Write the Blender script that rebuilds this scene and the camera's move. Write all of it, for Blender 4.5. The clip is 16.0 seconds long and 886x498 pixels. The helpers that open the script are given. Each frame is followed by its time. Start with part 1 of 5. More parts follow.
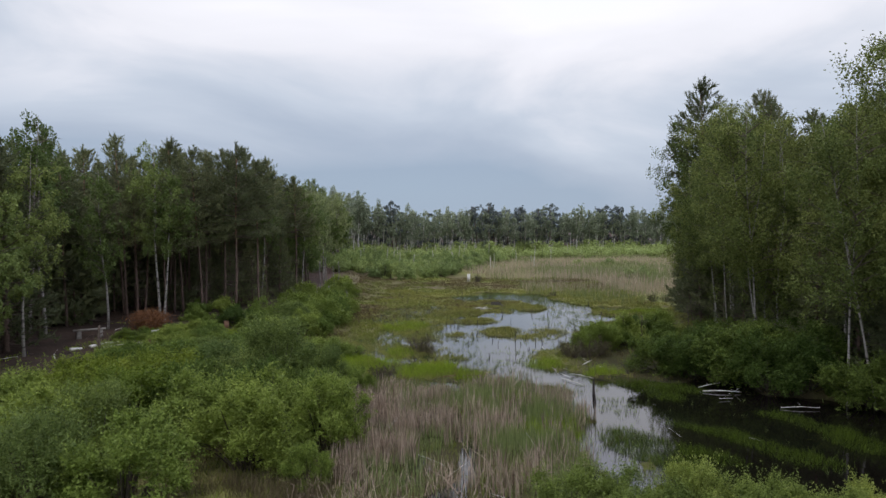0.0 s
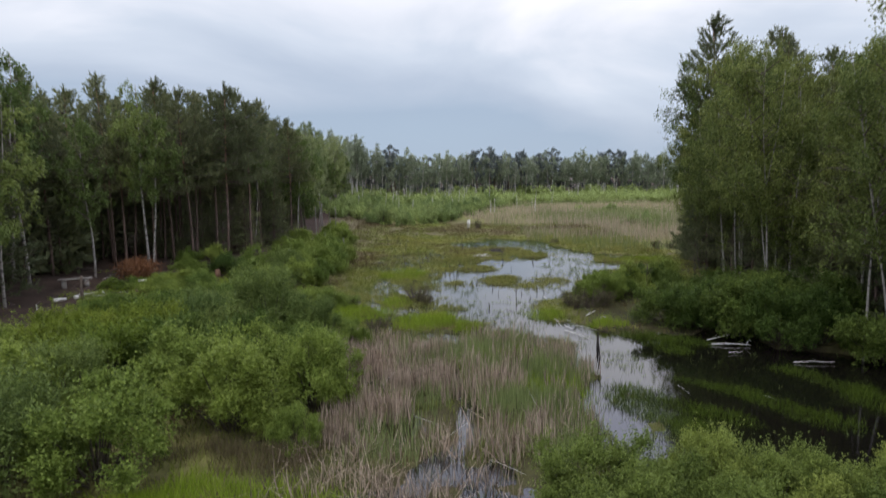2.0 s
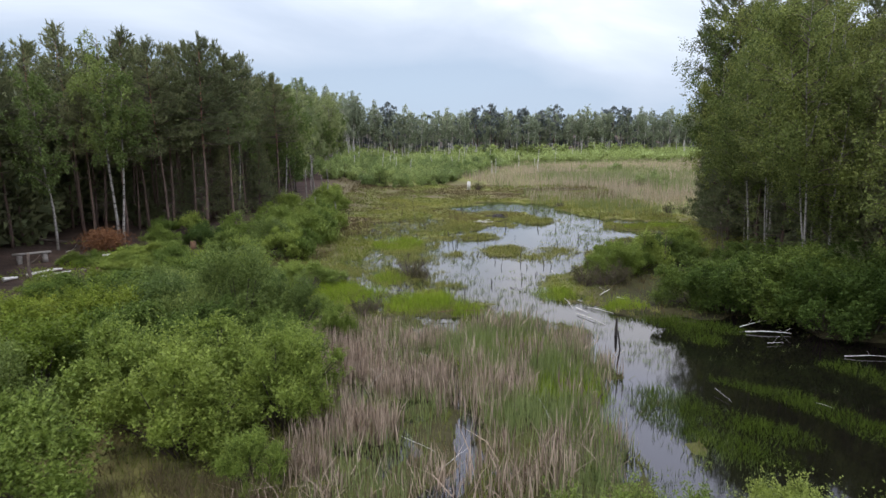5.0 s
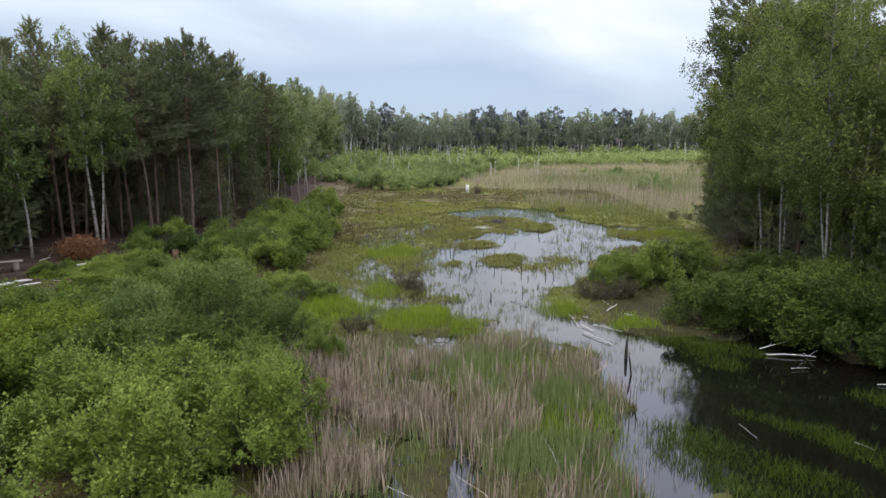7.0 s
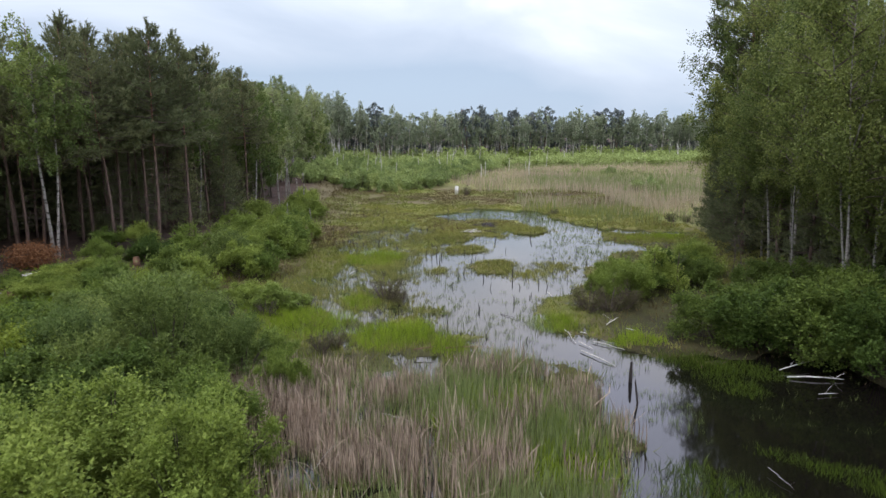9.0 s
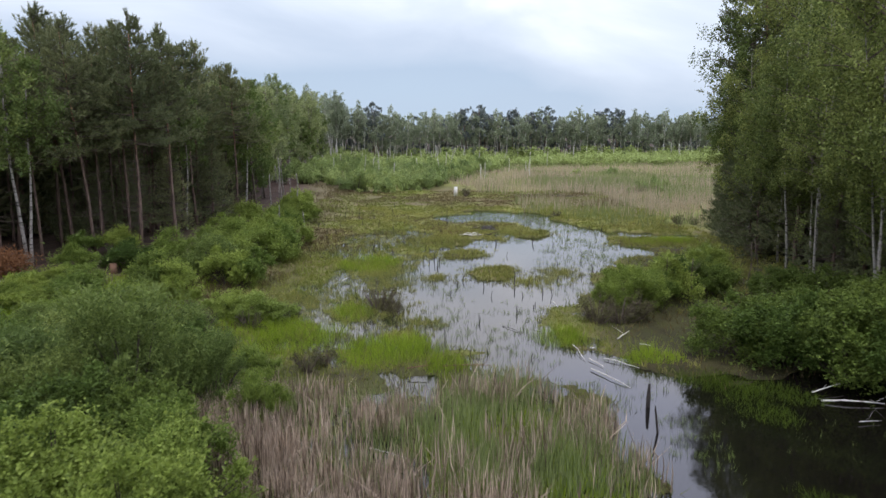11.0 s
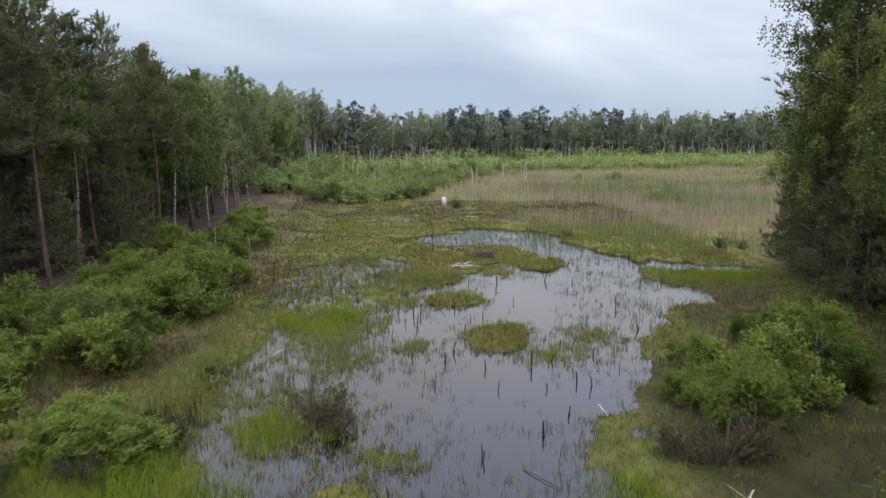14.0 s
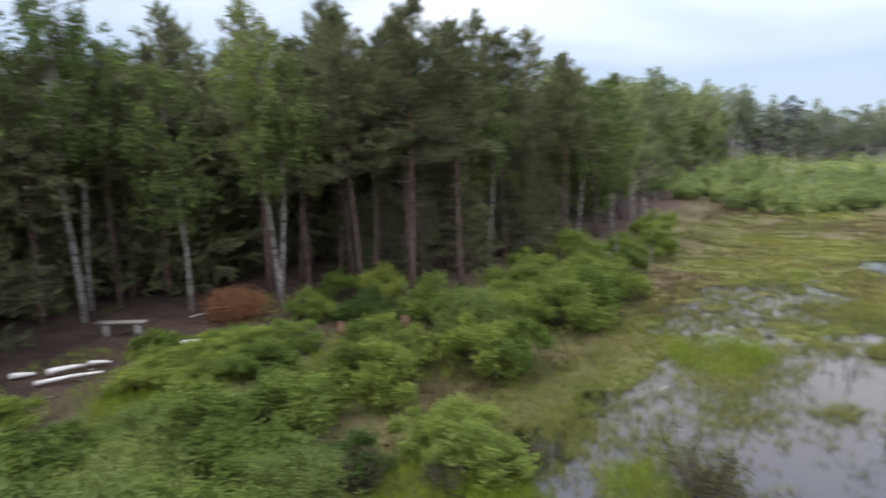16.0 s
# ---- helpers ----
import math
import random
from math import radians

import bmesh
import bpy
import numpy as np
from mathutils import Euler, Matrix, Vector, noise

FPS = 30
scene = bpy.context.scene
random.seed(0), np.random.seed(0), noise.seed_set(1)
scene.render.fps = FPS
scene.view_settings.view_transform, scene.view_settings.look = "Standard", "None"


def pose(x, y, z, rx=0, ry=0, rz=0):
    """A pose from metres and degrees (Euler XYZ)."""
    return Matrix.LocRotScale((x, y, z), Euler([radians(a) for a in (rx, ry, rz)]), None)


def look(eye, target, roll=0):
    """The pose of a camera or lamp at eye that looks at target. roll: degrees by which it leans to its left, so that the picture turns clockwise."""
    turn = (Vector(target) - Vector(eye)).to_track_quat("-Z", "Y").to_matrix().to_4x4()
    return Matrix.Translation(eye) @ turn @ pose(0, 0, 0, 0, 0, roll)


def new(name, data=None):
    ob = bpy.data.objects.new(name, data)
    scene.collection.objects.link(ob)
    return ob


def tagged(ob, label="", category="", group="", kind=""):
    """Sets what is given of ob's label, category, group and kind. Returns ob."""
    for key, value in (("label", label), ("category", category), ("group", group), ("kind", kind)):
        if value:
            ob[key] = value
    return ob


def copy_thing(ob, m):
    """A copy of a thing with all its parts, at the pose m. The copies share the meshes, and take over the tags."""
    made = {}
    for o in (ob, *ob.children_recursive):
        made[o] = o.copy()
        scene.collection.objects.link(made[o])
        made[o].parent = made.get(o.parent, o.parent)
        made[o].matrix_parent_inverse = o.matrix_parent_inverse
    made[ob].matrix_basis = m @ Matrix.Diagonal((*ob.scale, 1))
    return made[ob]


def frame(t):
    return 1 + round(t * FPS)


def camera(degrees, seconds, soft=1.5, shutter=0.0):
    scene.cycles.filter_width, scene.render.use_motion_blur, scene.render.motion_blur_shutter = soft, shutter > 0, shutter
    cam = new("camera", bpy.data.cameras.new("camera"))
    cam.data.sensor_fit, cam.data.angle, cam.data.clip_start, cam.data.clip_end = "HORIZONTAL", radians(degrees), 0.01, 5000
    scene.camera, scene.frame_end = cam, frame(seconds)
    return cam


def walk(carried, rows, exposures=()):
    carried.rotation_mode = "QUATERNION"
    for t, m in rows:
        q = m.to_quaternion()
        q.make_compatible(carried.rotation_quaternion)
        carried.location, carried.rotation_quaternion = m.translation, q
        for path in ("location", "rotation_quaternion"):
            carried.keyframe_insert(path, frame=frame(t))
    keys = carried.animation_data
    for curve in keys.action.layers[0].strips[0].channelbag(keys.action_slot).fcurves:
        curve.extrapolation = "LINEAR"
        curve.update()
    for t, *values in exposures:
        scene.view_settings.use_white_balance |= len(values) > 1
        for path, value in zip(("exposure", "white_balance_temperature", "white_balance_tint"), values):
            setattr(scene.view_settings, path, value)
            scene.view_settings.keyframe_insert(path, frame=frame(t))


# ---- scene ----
cam = camera(67.4, 16.0, shutter=0.5)
PATH = [
    (0, (-0.313, 1.857, 7.414), (-0.397, 3.854, 7.351), -0.4),
    (0.5, (-0.317, 2.123, 7.417), (-0.401, 4.12, 7.354), -0.4),
    (1, (-0.29, 2.486, 7.407), (-0.374, 4.483, 7.345), -0.4),
    (1.5, (-0.293, 2.952, 7.423), (-0.377, 4.949, 7.348), -0.4),
    (2, (-0.281, 3.482, 7.448), (-0.366, 5.467, 7.219), -0.4),
    (2.5, (-0.283, 4.059, 7.462), (-0.369, 6.029, 7.126), -0.4),
    (3, (-0.252, 4.674, 7.48), (-0.338, 6.641, 7.127), -0.4),
    (3.5, (-0.265, 5.339, 7.527), (-0.351, 7.306, 7.173), -0.4),
    (4, (-0.305, 5.974, 7.548), (-0.391, 7.941, 7.194), -0.5),
    (6.5, (-0.285, 8.945, 7.734), (-0.368, 10.912, 7.383), -0.3),
    (7, (-0.285, 9.306, 7.735), (-0.366, 11.273, 7.385), -0.2),
    (7.5, (-0.286, 9.627, 7.728), (-0.363, 11.595, 7.379), -0.1),
    (8, (-0.182, 10.007, 7.66), (-0.248, 11.975, 7.311), -0.0),
    (8.5, (-0.067, 11.146, 7.589), (-0.123, 13.115, 7.241), -0.2),
    (11, (-0.046, 14.069, 7.439), (-0.099, 16.038, 7.093), -0.2),
    (11.5, (-0.086, 15.358, 7.477), (-0.128, 17.327, 7.13), -0.2),
    (12, (-0.127, 17.011, 7.441), (-0.166, 18.98, 7.094), -0.1),
    (12.5, (-0.119, 18.892, 7.397), (-0.157, 20.862, 7.052), -0.2),
    (13, (-0.084, 20.929, 7.37), (-0.116, 22.899, 7.026), -0.2),
    (13.5, (-0.095, 23.095, 7.349), (-0.116, 25.066, 7.007), -0.1),
    (14, (-0.056, 25.171, 7.442), (-0.076, 27.141, 7.099), -0.2),
    (14.5, (0.013, 26.48, 7.464), (-0.026, 28.45, 7.122), -0.3),
    (15, (0.031, 26.934, 7.505), (-0.255, 28.884, 7.165), -0.6),
    (15.5, (0.019, 27.125, 7.515), (-0.699, 28.962, 7.184), -1.1),
    (16, (-0.104, 27.396, 7.708), (-1.252, 29.001, 7.383), -1.4),
]
EXPOSURES = [(0.0, -0.08), (1.5, -0.04), (2.0, 0.12), (2.5, 0.5), (3.0, 0.63), (3.5, 0.52), (12.0, 0.42), (13.0, 0.35), (14.5, 0.24), (15.5, 0.35), (16.0, 0.70)]
walk(cam, [(t, look(eye, target, roll)) for t, eye, target, roll in PATH], [(t, stops, 6500, 13) for t, stops in EXPOSURES])

# ---- world, sun ----
world = bpy.data.worlds.new("overcast_sky")
scene.world = world
world.use_nodes = True
wn, wl = world.node_tree.nodes, world.node_tree.links
wn.clear()


def wnode(kind, **props):
    n = wn.new(kind)
    for k, v in props.items():
        n.inputs[k.replace("_", " ")].default_value = v
    return n


SUN_EL, SUN_AZ = radians(72), radians(200)
nish = wn.new("ShaderNodeTexSky")
nish.sky_type = "NISHITA"
nish.sun_disc = False
nish.sun_elevation, nish.sun_rotation = SUN_EL, SUN_AZ
nscale = wn.new("ShaderNodeVectorMath")
nscale.operation = "SCALE"
nscale.inputs[3].default_value = 0.10
wl.new(nish.outputs[0], nscale.inputs[0])
tc = wn.new("ShaderNodeTexCoord")
sep = wn.new("ShaderNodeSeparateXYZ")
wl.new(tc.outputs["Generated"], sep.inputs[0])
stretch = wn.new("ShaderNodeMapping")
stretch.inputs["Scale"].default_value = (1.5, 1.5, 4.6)
stretch.inputs["Location"].default_value = (0.35, 0.2, 0.0)
wl.new(tc.outputs["Generated"], stretch.inputs[0])
cloud = wnode("ShaderNodeTexNoise", Scale=1.25, Detail=6.0, Roughness=0.5, Distortion=0.5)
wl.new(stretch.outputs[0], cloud.inputs["Vector"])
lift = wnode("ShaderNodeMapRange")
for k, v in (("From Min", 0.3), ("From Max", 0.72), ("To Min", -0.07), ("To Max", 0.105)):
    lift.inputs[k].default_value = v
wl.new(cloud.outputs["Fac"], lift.inputs["Value"])
height = wn.new("ShaderNodeMath")
height.operation = "ADD"
wl.new(sep.outputs["Z"], height.inputs[0])
wl.new(lift.outputs[0], height.inputs[1])
deck = wn.new("ShaderNodeValToRGB")
els = deck.color_ramp.elements
els[0].position, els[0].color = 0.0, (0.34, 0.435, 0.55, 1)
els[1].position, els[1].color = 1.0, (0.66, 0.73, 0.90, 1)
for p, c in ((0.06, (0.335, 0.425, 0.54, 1)), (0.12, (0.42, 0.495, 0.60, 1)), (0.19, (0.56, 0.63, 0.72, 1)), (0.27, (0.84, 0.86, 0.91, 1)), (0.36, (0.98, 0.99, 1.03, 1)), (0.44, (0.95, 1.0, 1.21, 1)), (0.62, (1.0, 1.05, 1.29, 1))):
    e = els.new(p)
    e.color = c
side = wn.new("ShaderNodeMath")
side.operation = "MULTIPLY_ADD"
side.inputs[1].default_value = 0.12
wl.new(sep.outputs["X"], side.inputs[0])
wl.new(height.outputs[0], side.inputs[2])
wl.new(side.outputs[0], deck.inputs[0])
blend = wn.new("ShaderNodeMix")
blend.data_type = "RGBA"
blend.inputs[0].default_value = 0.93
wl.new(nscale.outputs[0], blend.inputs[6])
wl.new(deck.outputs[0], blend.inputs[7])
back = wnode("ShaderNodeBackground", Strength=1.12)
wl.new(blend.outputs[2], back.inputs[0])
wout = wn.new("ShaderNodeOutputWorld")
wl.new(back.outputs[0], wout.inputs[0])

sun_data = bpy.data.lights.new("sun", "SUN")
sun_data.energy, sun_data.angle, sun_data.color = 0.9, radians(30), (1.0, 0.97, 0.92)
sun = new("sun", sun_data)
sun.matrix_world = look((0, 0, 0), (-math.sin(SUN_AZ) * math.cos(SUN_EL), -math.cos(SUN_AZ) * math.cos(SUN_EL), -math.sin(SUN_EL)))

# ---- materials ----


def shader(name):
    m = bpy.data.materials.new(name)
    m.use_nodes = True
    t = m.node_tree
    return m, t.nodes, t.links, t.nodes["Principled BSDF"], t.nodes["Material Output"]


def mixed(ns, ls, fac, a, b):
    """A colour mix; fac, a and b are sockets or values."""
    n = ns.new("ShaderNodeMix")
    n.data_type = "RGBA"
    for k, v in ((0, fac), (6, a), (7, b)):
        if isinstance(v, (int, float)):
            n.inputs[k].default_value = v
        elif isinstance(v, tuple):
            n.inputs[k].default_value = (*v, 1)
        else:
            ls.new(v, n.inputs[k])
    return n.outputs[2]


def noisy(ns, ls, scale, detail=3.0, low=0.35, high=0.65, squash=(1, 1, 1), rough=0.55):
    """Noise in object space, spread over 0 to 1."""
    c = ns.new("ShaderNodeTexCoord")
    mp = ns.new("ShaderNodeMapping")
    mp.inputs["Scale"].default_value = squash
    n = ns.new("ShaderNodeTexNoise")
    n.inputs["Scale"].default_value, n.inputs["Detail"].default_value, n.inputs["Roughness"].default_value = scale, detail, rough
    r = ns.new("ShaderNodeMapRange")
    r.inputs["From Min"].default_value, r.inputs["From Max"].default_value = low, high
    ls.new(c.outputs["Object"], mp.inputs[0])
    ls.new(mp.outputs[0], n.inputs["Vector"])
    ls.new(n.outputs["Fac"], r.inputs["Value"])
    return r.outputs[0]


def bumped(ns, ls, bsdf, value, strength, distance):
    b = ns.new("ShaderNodeBump")
    b.inputs["Strength"].default_value, b.inputs["Distance"].default_value = strength, distance
    ls.new(value, b.inputs["Height"])
    ls.new(b.outputs[0], bsdf.inputs["Normal"])


def leaf_material(name, dark, mid, light, through_light=0.3, patch=0.9, rough=0.6, per_leaf=0.55):
    m, ns, ls, bsdf, out = shader(name)
    geo = ns.new("ShaderNodeNewGeometry")
    info = ns.new("ShaderNodeObjectInfo")
    a = mixed(ns, ls, noisy(ns, ls, patch), dark, mid)
    some = ns.new("ShaderNodeMath")
    some.operation = "MULTIPLY"
    some.inputs[1].default_value = per_leaf
    ls.new(geo.outputs["Random Per Island"], some.inputs[0])
    b = mixed(ns, ls, some.outputs[0], a, light)
    tint = ns.new("ShaderNodeHueSaturation")
    mr = ns.new("ShaderNodeMapRange")
    mr.inputs["To Min"].default_value, mr.inputs["To Max"].default_value = 0.72, 1.25
    ls.new(info.outputs["Random"], mr.inputs["Value"])
    ls.new(mr.outputs[0], tint.inputs["Value"])
    mh = ns.new("ShaderNodeMapRange")
    mh.inputs["To Min"].default_value, mh.inputs["To Max"].default_value = 0.517, 0.488
    ls.new(info.outputs["Random"], mh.inputs["Value"])
    ls.new(mh.outputs[0], tint.inputs["Hue"])
    ls.new(b, tint.inputs["Color"])
    ls.new(tint.outputs[0], bsdf.inputs["Base Color"])
    bsdf.inputs["Roughness"].default_value = rough
    bsdf.inputs["Specular IOR Level"].default_value = 0.18
    tr = ns.new("ShaderNodeBsdfTranslucent")
    ls.new(tint.outputs[0], tr.inputs[0])
    mx = ns.new("ShaderNodeMixShader")
    mx.inputs[0].default_value = through_light
    ls.new(bsdf.outputs[0], mx.inputs[1])
    ls.new(tr.outputs[0], mx.inputs[2])
    ls.new(mx.outputs[0], out.inputs[0])
    return m


NEEDLE = leaf_material("pine_needles", (0.096, 0.118, 0.062), (0.166, 0.190, 0.088), (0.290, 0.300, 0.128), 0.2, 0.5)
FOREST_LEAF = leaf_material("shaded_forest_leaves", (0.085, 0.128, 0.038), (0.165, 0.220, 0.060), (0.285, 0.345, 0.096), 0.30, 0.6)
# shrub leaves with the shade of tall trees put into the colour
SHADED_SHRUB = leaf_material("shaded_shrub_leaves", (0.028, 0.047, 0.011), (0.086, 0.132, 0.025), (0.182, 0.258, 0.052), 0.32, 2.4, per_leaf=0.8)
# distance haze put into the colour: needles lightened and turned blue-grey
NEEDLE_HAZED = leaf_material("pine_needles_hazed", (0.140, 0.165, 0.160), (0.182, 0.214, 0.204), (0.235, 0.270, 0.246), 0.25, 0.2)
BIRCH_LEAF = leaf_material("birch_leaves", (0.026, 0.040, 0.009), (0.142, 0.182, 0.046), (0.300, 0.352, 0.100), 0.34, 1.6, per_leaf=0.8)
# leaves of the far wood, paled and greyed by haze in the colour
BIRCH_HAZED = leaf_material("birch_leaves_hazed", (0.245, 0.285, 0.190), (0.330, 0.375, 0.245), (0.415, 0.460, 0.295), 0.45, 0.2)
ALDER_LEAF = leaf_material("alder_leaves", (0.060, 0.094, 0.016), (0.168, 0.240, 0.042), (0.320, 0.405, 0.085), 0.36, 2.2, per_leaf=0.75)
MOSS_ALDER_LEAF = leaf_material("moss_alder_leaves", (0.074, 0.112, 0.020), (0.190, 0.262, 0.050), (0.355, 0.440, 0.098), 0.38, 2.0, per_leaf=0.75)
FRESH_SHRUB = leaf_material("fresh_shrub_leaves", (0.070, 0.095, 0.020), (0.190, 0.245, 0.050), (0.360, 0.430, 0.098), 0.36, 2.4, per_leaf=0.8)
YELLOW_SHRUB = leaf_material("yellow_green_shrub_leaves", (0.060, 0.086, 0.010), (0.190, 0.250, 0.028), (0.340, 0.410, 0.058), 0.36, 2.2, per_leaf=0.8)
SHORE_LEAF = leaf_material("shore_birch_leaves", (0.175, 0.215, 0.096), (0.300, 0.348, 0.150), (0.400, 0.450, 0.195), 0.42, 0.6)
WILLOW_LEAF = leaf_material("willow_leaves", (0.050, 0.076, 0.018), (0.148, 0.204, 0.047), (0.275, 0.345, 0.095), 0.32, 2.2, per_leaf=0.8)
# light green of young shrubs, with some distance haze mixed into the colour
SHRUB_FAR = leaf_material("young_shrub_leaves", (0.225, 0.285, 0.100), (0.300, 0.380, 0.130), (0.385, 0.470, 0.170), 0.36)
DRY_SHRUB = leaf_material("bare_shrub_leaves", (0.052, 0.050, 0.022), (0.096, 0.094, 0.036), (0.150, 0.148, 0.056), 0.2)
SEDGE = leaf_material("olive_sedge", (0.092, 0.118, 0.028), (0.208, 0.240, 0.050), (0.335, 0.330, 0.102), 0.3, 0.25, per_leaf=1.0)
BRIGHT_SEDGE = leaf_material("yellow_green_sedge", (0.130, 0.168, 0.024), (0.250, 0.282, 0.044), (0.375, 0.380, 0.084), 0.32, 0.4, per_leaf=1.0)
BROWN_SEDGE = leaf_material("brown_sedge", (0.062, 0.048, 0.022), (0.132, 0.097, 0.045), (0.215, 0.160, 0.080), 0.25, 0.5, per_leaf=1.0)
GRASS = leaf_material("fresh_grass", (0.105, 0.175, 0.013), (0.190, 0.290, 0.019), (0.290, 0.400, 0.040), 0.34, 0.5, per_leaf=1.0)
MAT_GRASS = leaf_material("floating_grass", (0.042, 0.066, 0.006), (0.095, 0.138, 0.011), (0.175, 0.225, 0.024), 0.32, 0.9, per_leaf=1.0)
WATER_SEDGE = leaf_material("dark_water_sedge", (0.059, 0.090, 0.025), (0.108, 0.158, 0.041), (0.192, 0.260, 0.070), 0.2, 0.3, per_leaf=1.0)
DEAD_REED = leaf_material("dead_reed", (0.046, 0.031, 0.020), (0.190, 0.138, 0.094), (0.62, 0.495, 0.375), 0.2, 0.45, per_leaf=1.0)
GREEN_REED = leaf_material("green_reed", (0.070, 0.106, 0.034), (0.150, 0.205, 0.070), (0.280, 0.335, 0.130), 0.3, 0.4, per_leaf=1.0)
PALE_REED = leaf_material("pale_reed", (0.270, 0.240, 0.150), (0.395, 0.335, 0.230), (0.510, 0.420, 0.300), 0.25, 0.12)
TAN_REED = leaf_material("green_tan_reed", (0.190, 0.235, 0.085), (0.275, 0.312, 0.120), (0.370, 0.390, 0.165), 0.25, 0.12)
DRY_GRASS = leaf_material("dry_grass", (0.092, 0.073, 0.038), (0.150, 0.117, 0.064), (0.224, 0.175, 0.096), 0.25, 0.5, per_leaf=1.0)
BRUSH_RED = leaf_material("withered_needles", (0.17, 0.07, 0.036), (0.27, 0.11, 0.052), (0.38, 0.175, 0.09), 0.1)


def bark_material(name, base, marks, mark_low, mark_high, squash, scale, rough=0.85, upper=None, turn=(5.0, 8.5)):
    m, ns, ls, bsdf, out = shader(name)
    col = mixed(ns, ls, noisy(ns, ls, 6.0, 4.0), base, tuple(0.78 * v for v in base))
    if upper:
        c = ns.new("ShaderNodeTexCoord")
        s = ns.new("ShaderNodeSeparateXYZ")
        r = ns.new("ShaderNodeMapRange")
        r.inputs["From Min"].default_value, r.inputs["From Max"].default_value = turn
        ls.new(c.outputs["Object"], s.inputs[0])
        ls.new(s.outputs["Z"], r.inputs["Value"])
        col = mixed(ns, ls, r.outputs[0], col, upper)
    grain = noisy(ns, ls, scale, 4.0, mark_low, mark_high, squash)
    col = mixed(ns, ls, grain, col, marks)
    ls.new(col, bsdf.inputs["Base Color"])
    bsdf.inputs["Roughness"].default_value = rough
    bumped(ns, ls, bsdf, grain, 0.5, 0.02)
    return m


BIRCH_BARK = bark_material("birch_bark", (0.37, 0.34, 0.30), (0.07, 0.06, 0.05), 0.50, 0.64, (1, 1, 3.0), 2.4)
PINE_BARK = bark_material("pine_bark", (0.21, 0.14, 0.108), (0.06, 0.042, 0.034), 0.42, 0.7, (1, 1, 0.25), 9.0, upper=(0.37, 0.19, 0.11))
DARK_BARK = bark_material("shrub_bark", (0.10, 0.078, 0.058), (0.04, 0.03, 0.024), 0.45, 0.7, (1, 1, 0.3), 8.0)
# lighter copy of birch bark: the far trunks' brightness put into the colour
FAR_BARK = bark_material("lightened_birch_bark", (0.62, 0.59, 0.53), (0.30, 0.27, 0.23), 0.55, 0.7, (1, 1, 3.0), 1.2)
DEAD_WOOD = bark_material("bleached_dead_wood", (0.80, 0.77, 0.70), (0.26, 0.22, 0.17), 0.56, 0.74, (1, 1, 0.3), 7.0)
WET_STUMP = bark_material("wet_stump_wood", (0.045, 0.036, 0.03), (0.018, 0.015, 0.013), 0.4, 0.7, (1, 1, 0.3), 9.0, 0.6)
TWIG_BARK = bark_material("twig_bark", (0.15, 0.115, 0.09), (0.07, 0.05, 0.04), 0.45, 0.7, (1, 1, 1), 6.0)
BENCH_WOOD = bark_material("weathered_bench_wood", (0.33, 0.305, 0.265), (0.16, 0.14, 0.12), 0.45, 0.7, (0.3, 1, 1), 7.0)
FRESH_CUT = bark_material("cut_timber", (0.24, 0.135, 0.08), (0.14, 0.08, 0.05), 0.45, 0.7, (1, 1, 1), 5.0)
BRUSH_TWIG = bark_material("brush_twigs", (0.17, 0.095, 0.06), (0.07, 0.042, 0.03), 0.45, 0.7, (1, 1, 1), 6.0)

WHITE_PLASTIC, ns, ls, bsdf, out = shader("white_painted_board")
ls.new(mixed(ns, ls, noisy(ns, ls, 3.0), (0.80, 0.79, 0.75), (0.68, 0.66, 0.60)), bsdf.inputs["Base Color"])
bsdf.inputs["Roughness"].default_value = 0.5

WATER, ns, ls, bsdf, out = shader("bog_water")
bsdf.inputs["Base Color"].default_value = (0.006, 0.005, 0.004, 1)
bsdf.inputs["Roughness"].default_value = 0.045
bsdf.inputs["IOR"].default_value = 1.7
bsdf.inputs["Specular IOR Level"].default_value = 0.5
bsdf.inputs["Specular Tint"].default_value = (0.93, 0.965, 1.0, 1)
bumped(ns, ls, bsdf, noisy(ns, ls, 2.2, 3.0, 0.2, 0.8), 0.05, 0.02)

# the ground: moss, forest litter, dry sedge and peat by the attribute "cover"
GROUND, ns, ls, bsdf, out = shader("bog_ground")
att = ns.new("ShaderNodeAttribute")
att.attribute_name = "cover"
sp = ns.new("ShaderNodeSeparateColor")
ls.new(att.outputs["Color"], sp.inputs[0])
moss = mixed(ns, ls, noisy(ns, ls, 0.35, 4.0), (0.185, 0.220, 0.048), (0.330, 0.318, 0.098))
moss = mixed(ns, ls, noisy(ns, ls, 0.16, 4.0, 0.48, 0.66), moss, (0.205, 0.155, 0.078))
moss = mixed(ns, ls, noisy(ns, ls, 1.4, 6.0, 0.44, 0.66, rough=0.7), moss, (0.115, 0.100, 0.036))
moss = mixed(ns, ls, noisy(ns, ls, 9.0, 5.0, 0.48, 0.78, rough=0.7), moss, (0.055, 0.058, 0.02))
litter = mixed(ns, ls, noisy(ns, ls, 0.8, 5.0), (0.052, 0.033, 0.026), (0.108, 0.069, 0.052))
litter = mixed(ns, ls, noisy(ns, ls, 7.0, 5.0, 0.5, 0.7), litter, (0.042, 0.031, 0.023))
dry = mixed(ns, ls, noisy(ns, ls, 1.2, 5.0), (0.12, 0.105, 0.046), (0.17, 0.14, 0.078))
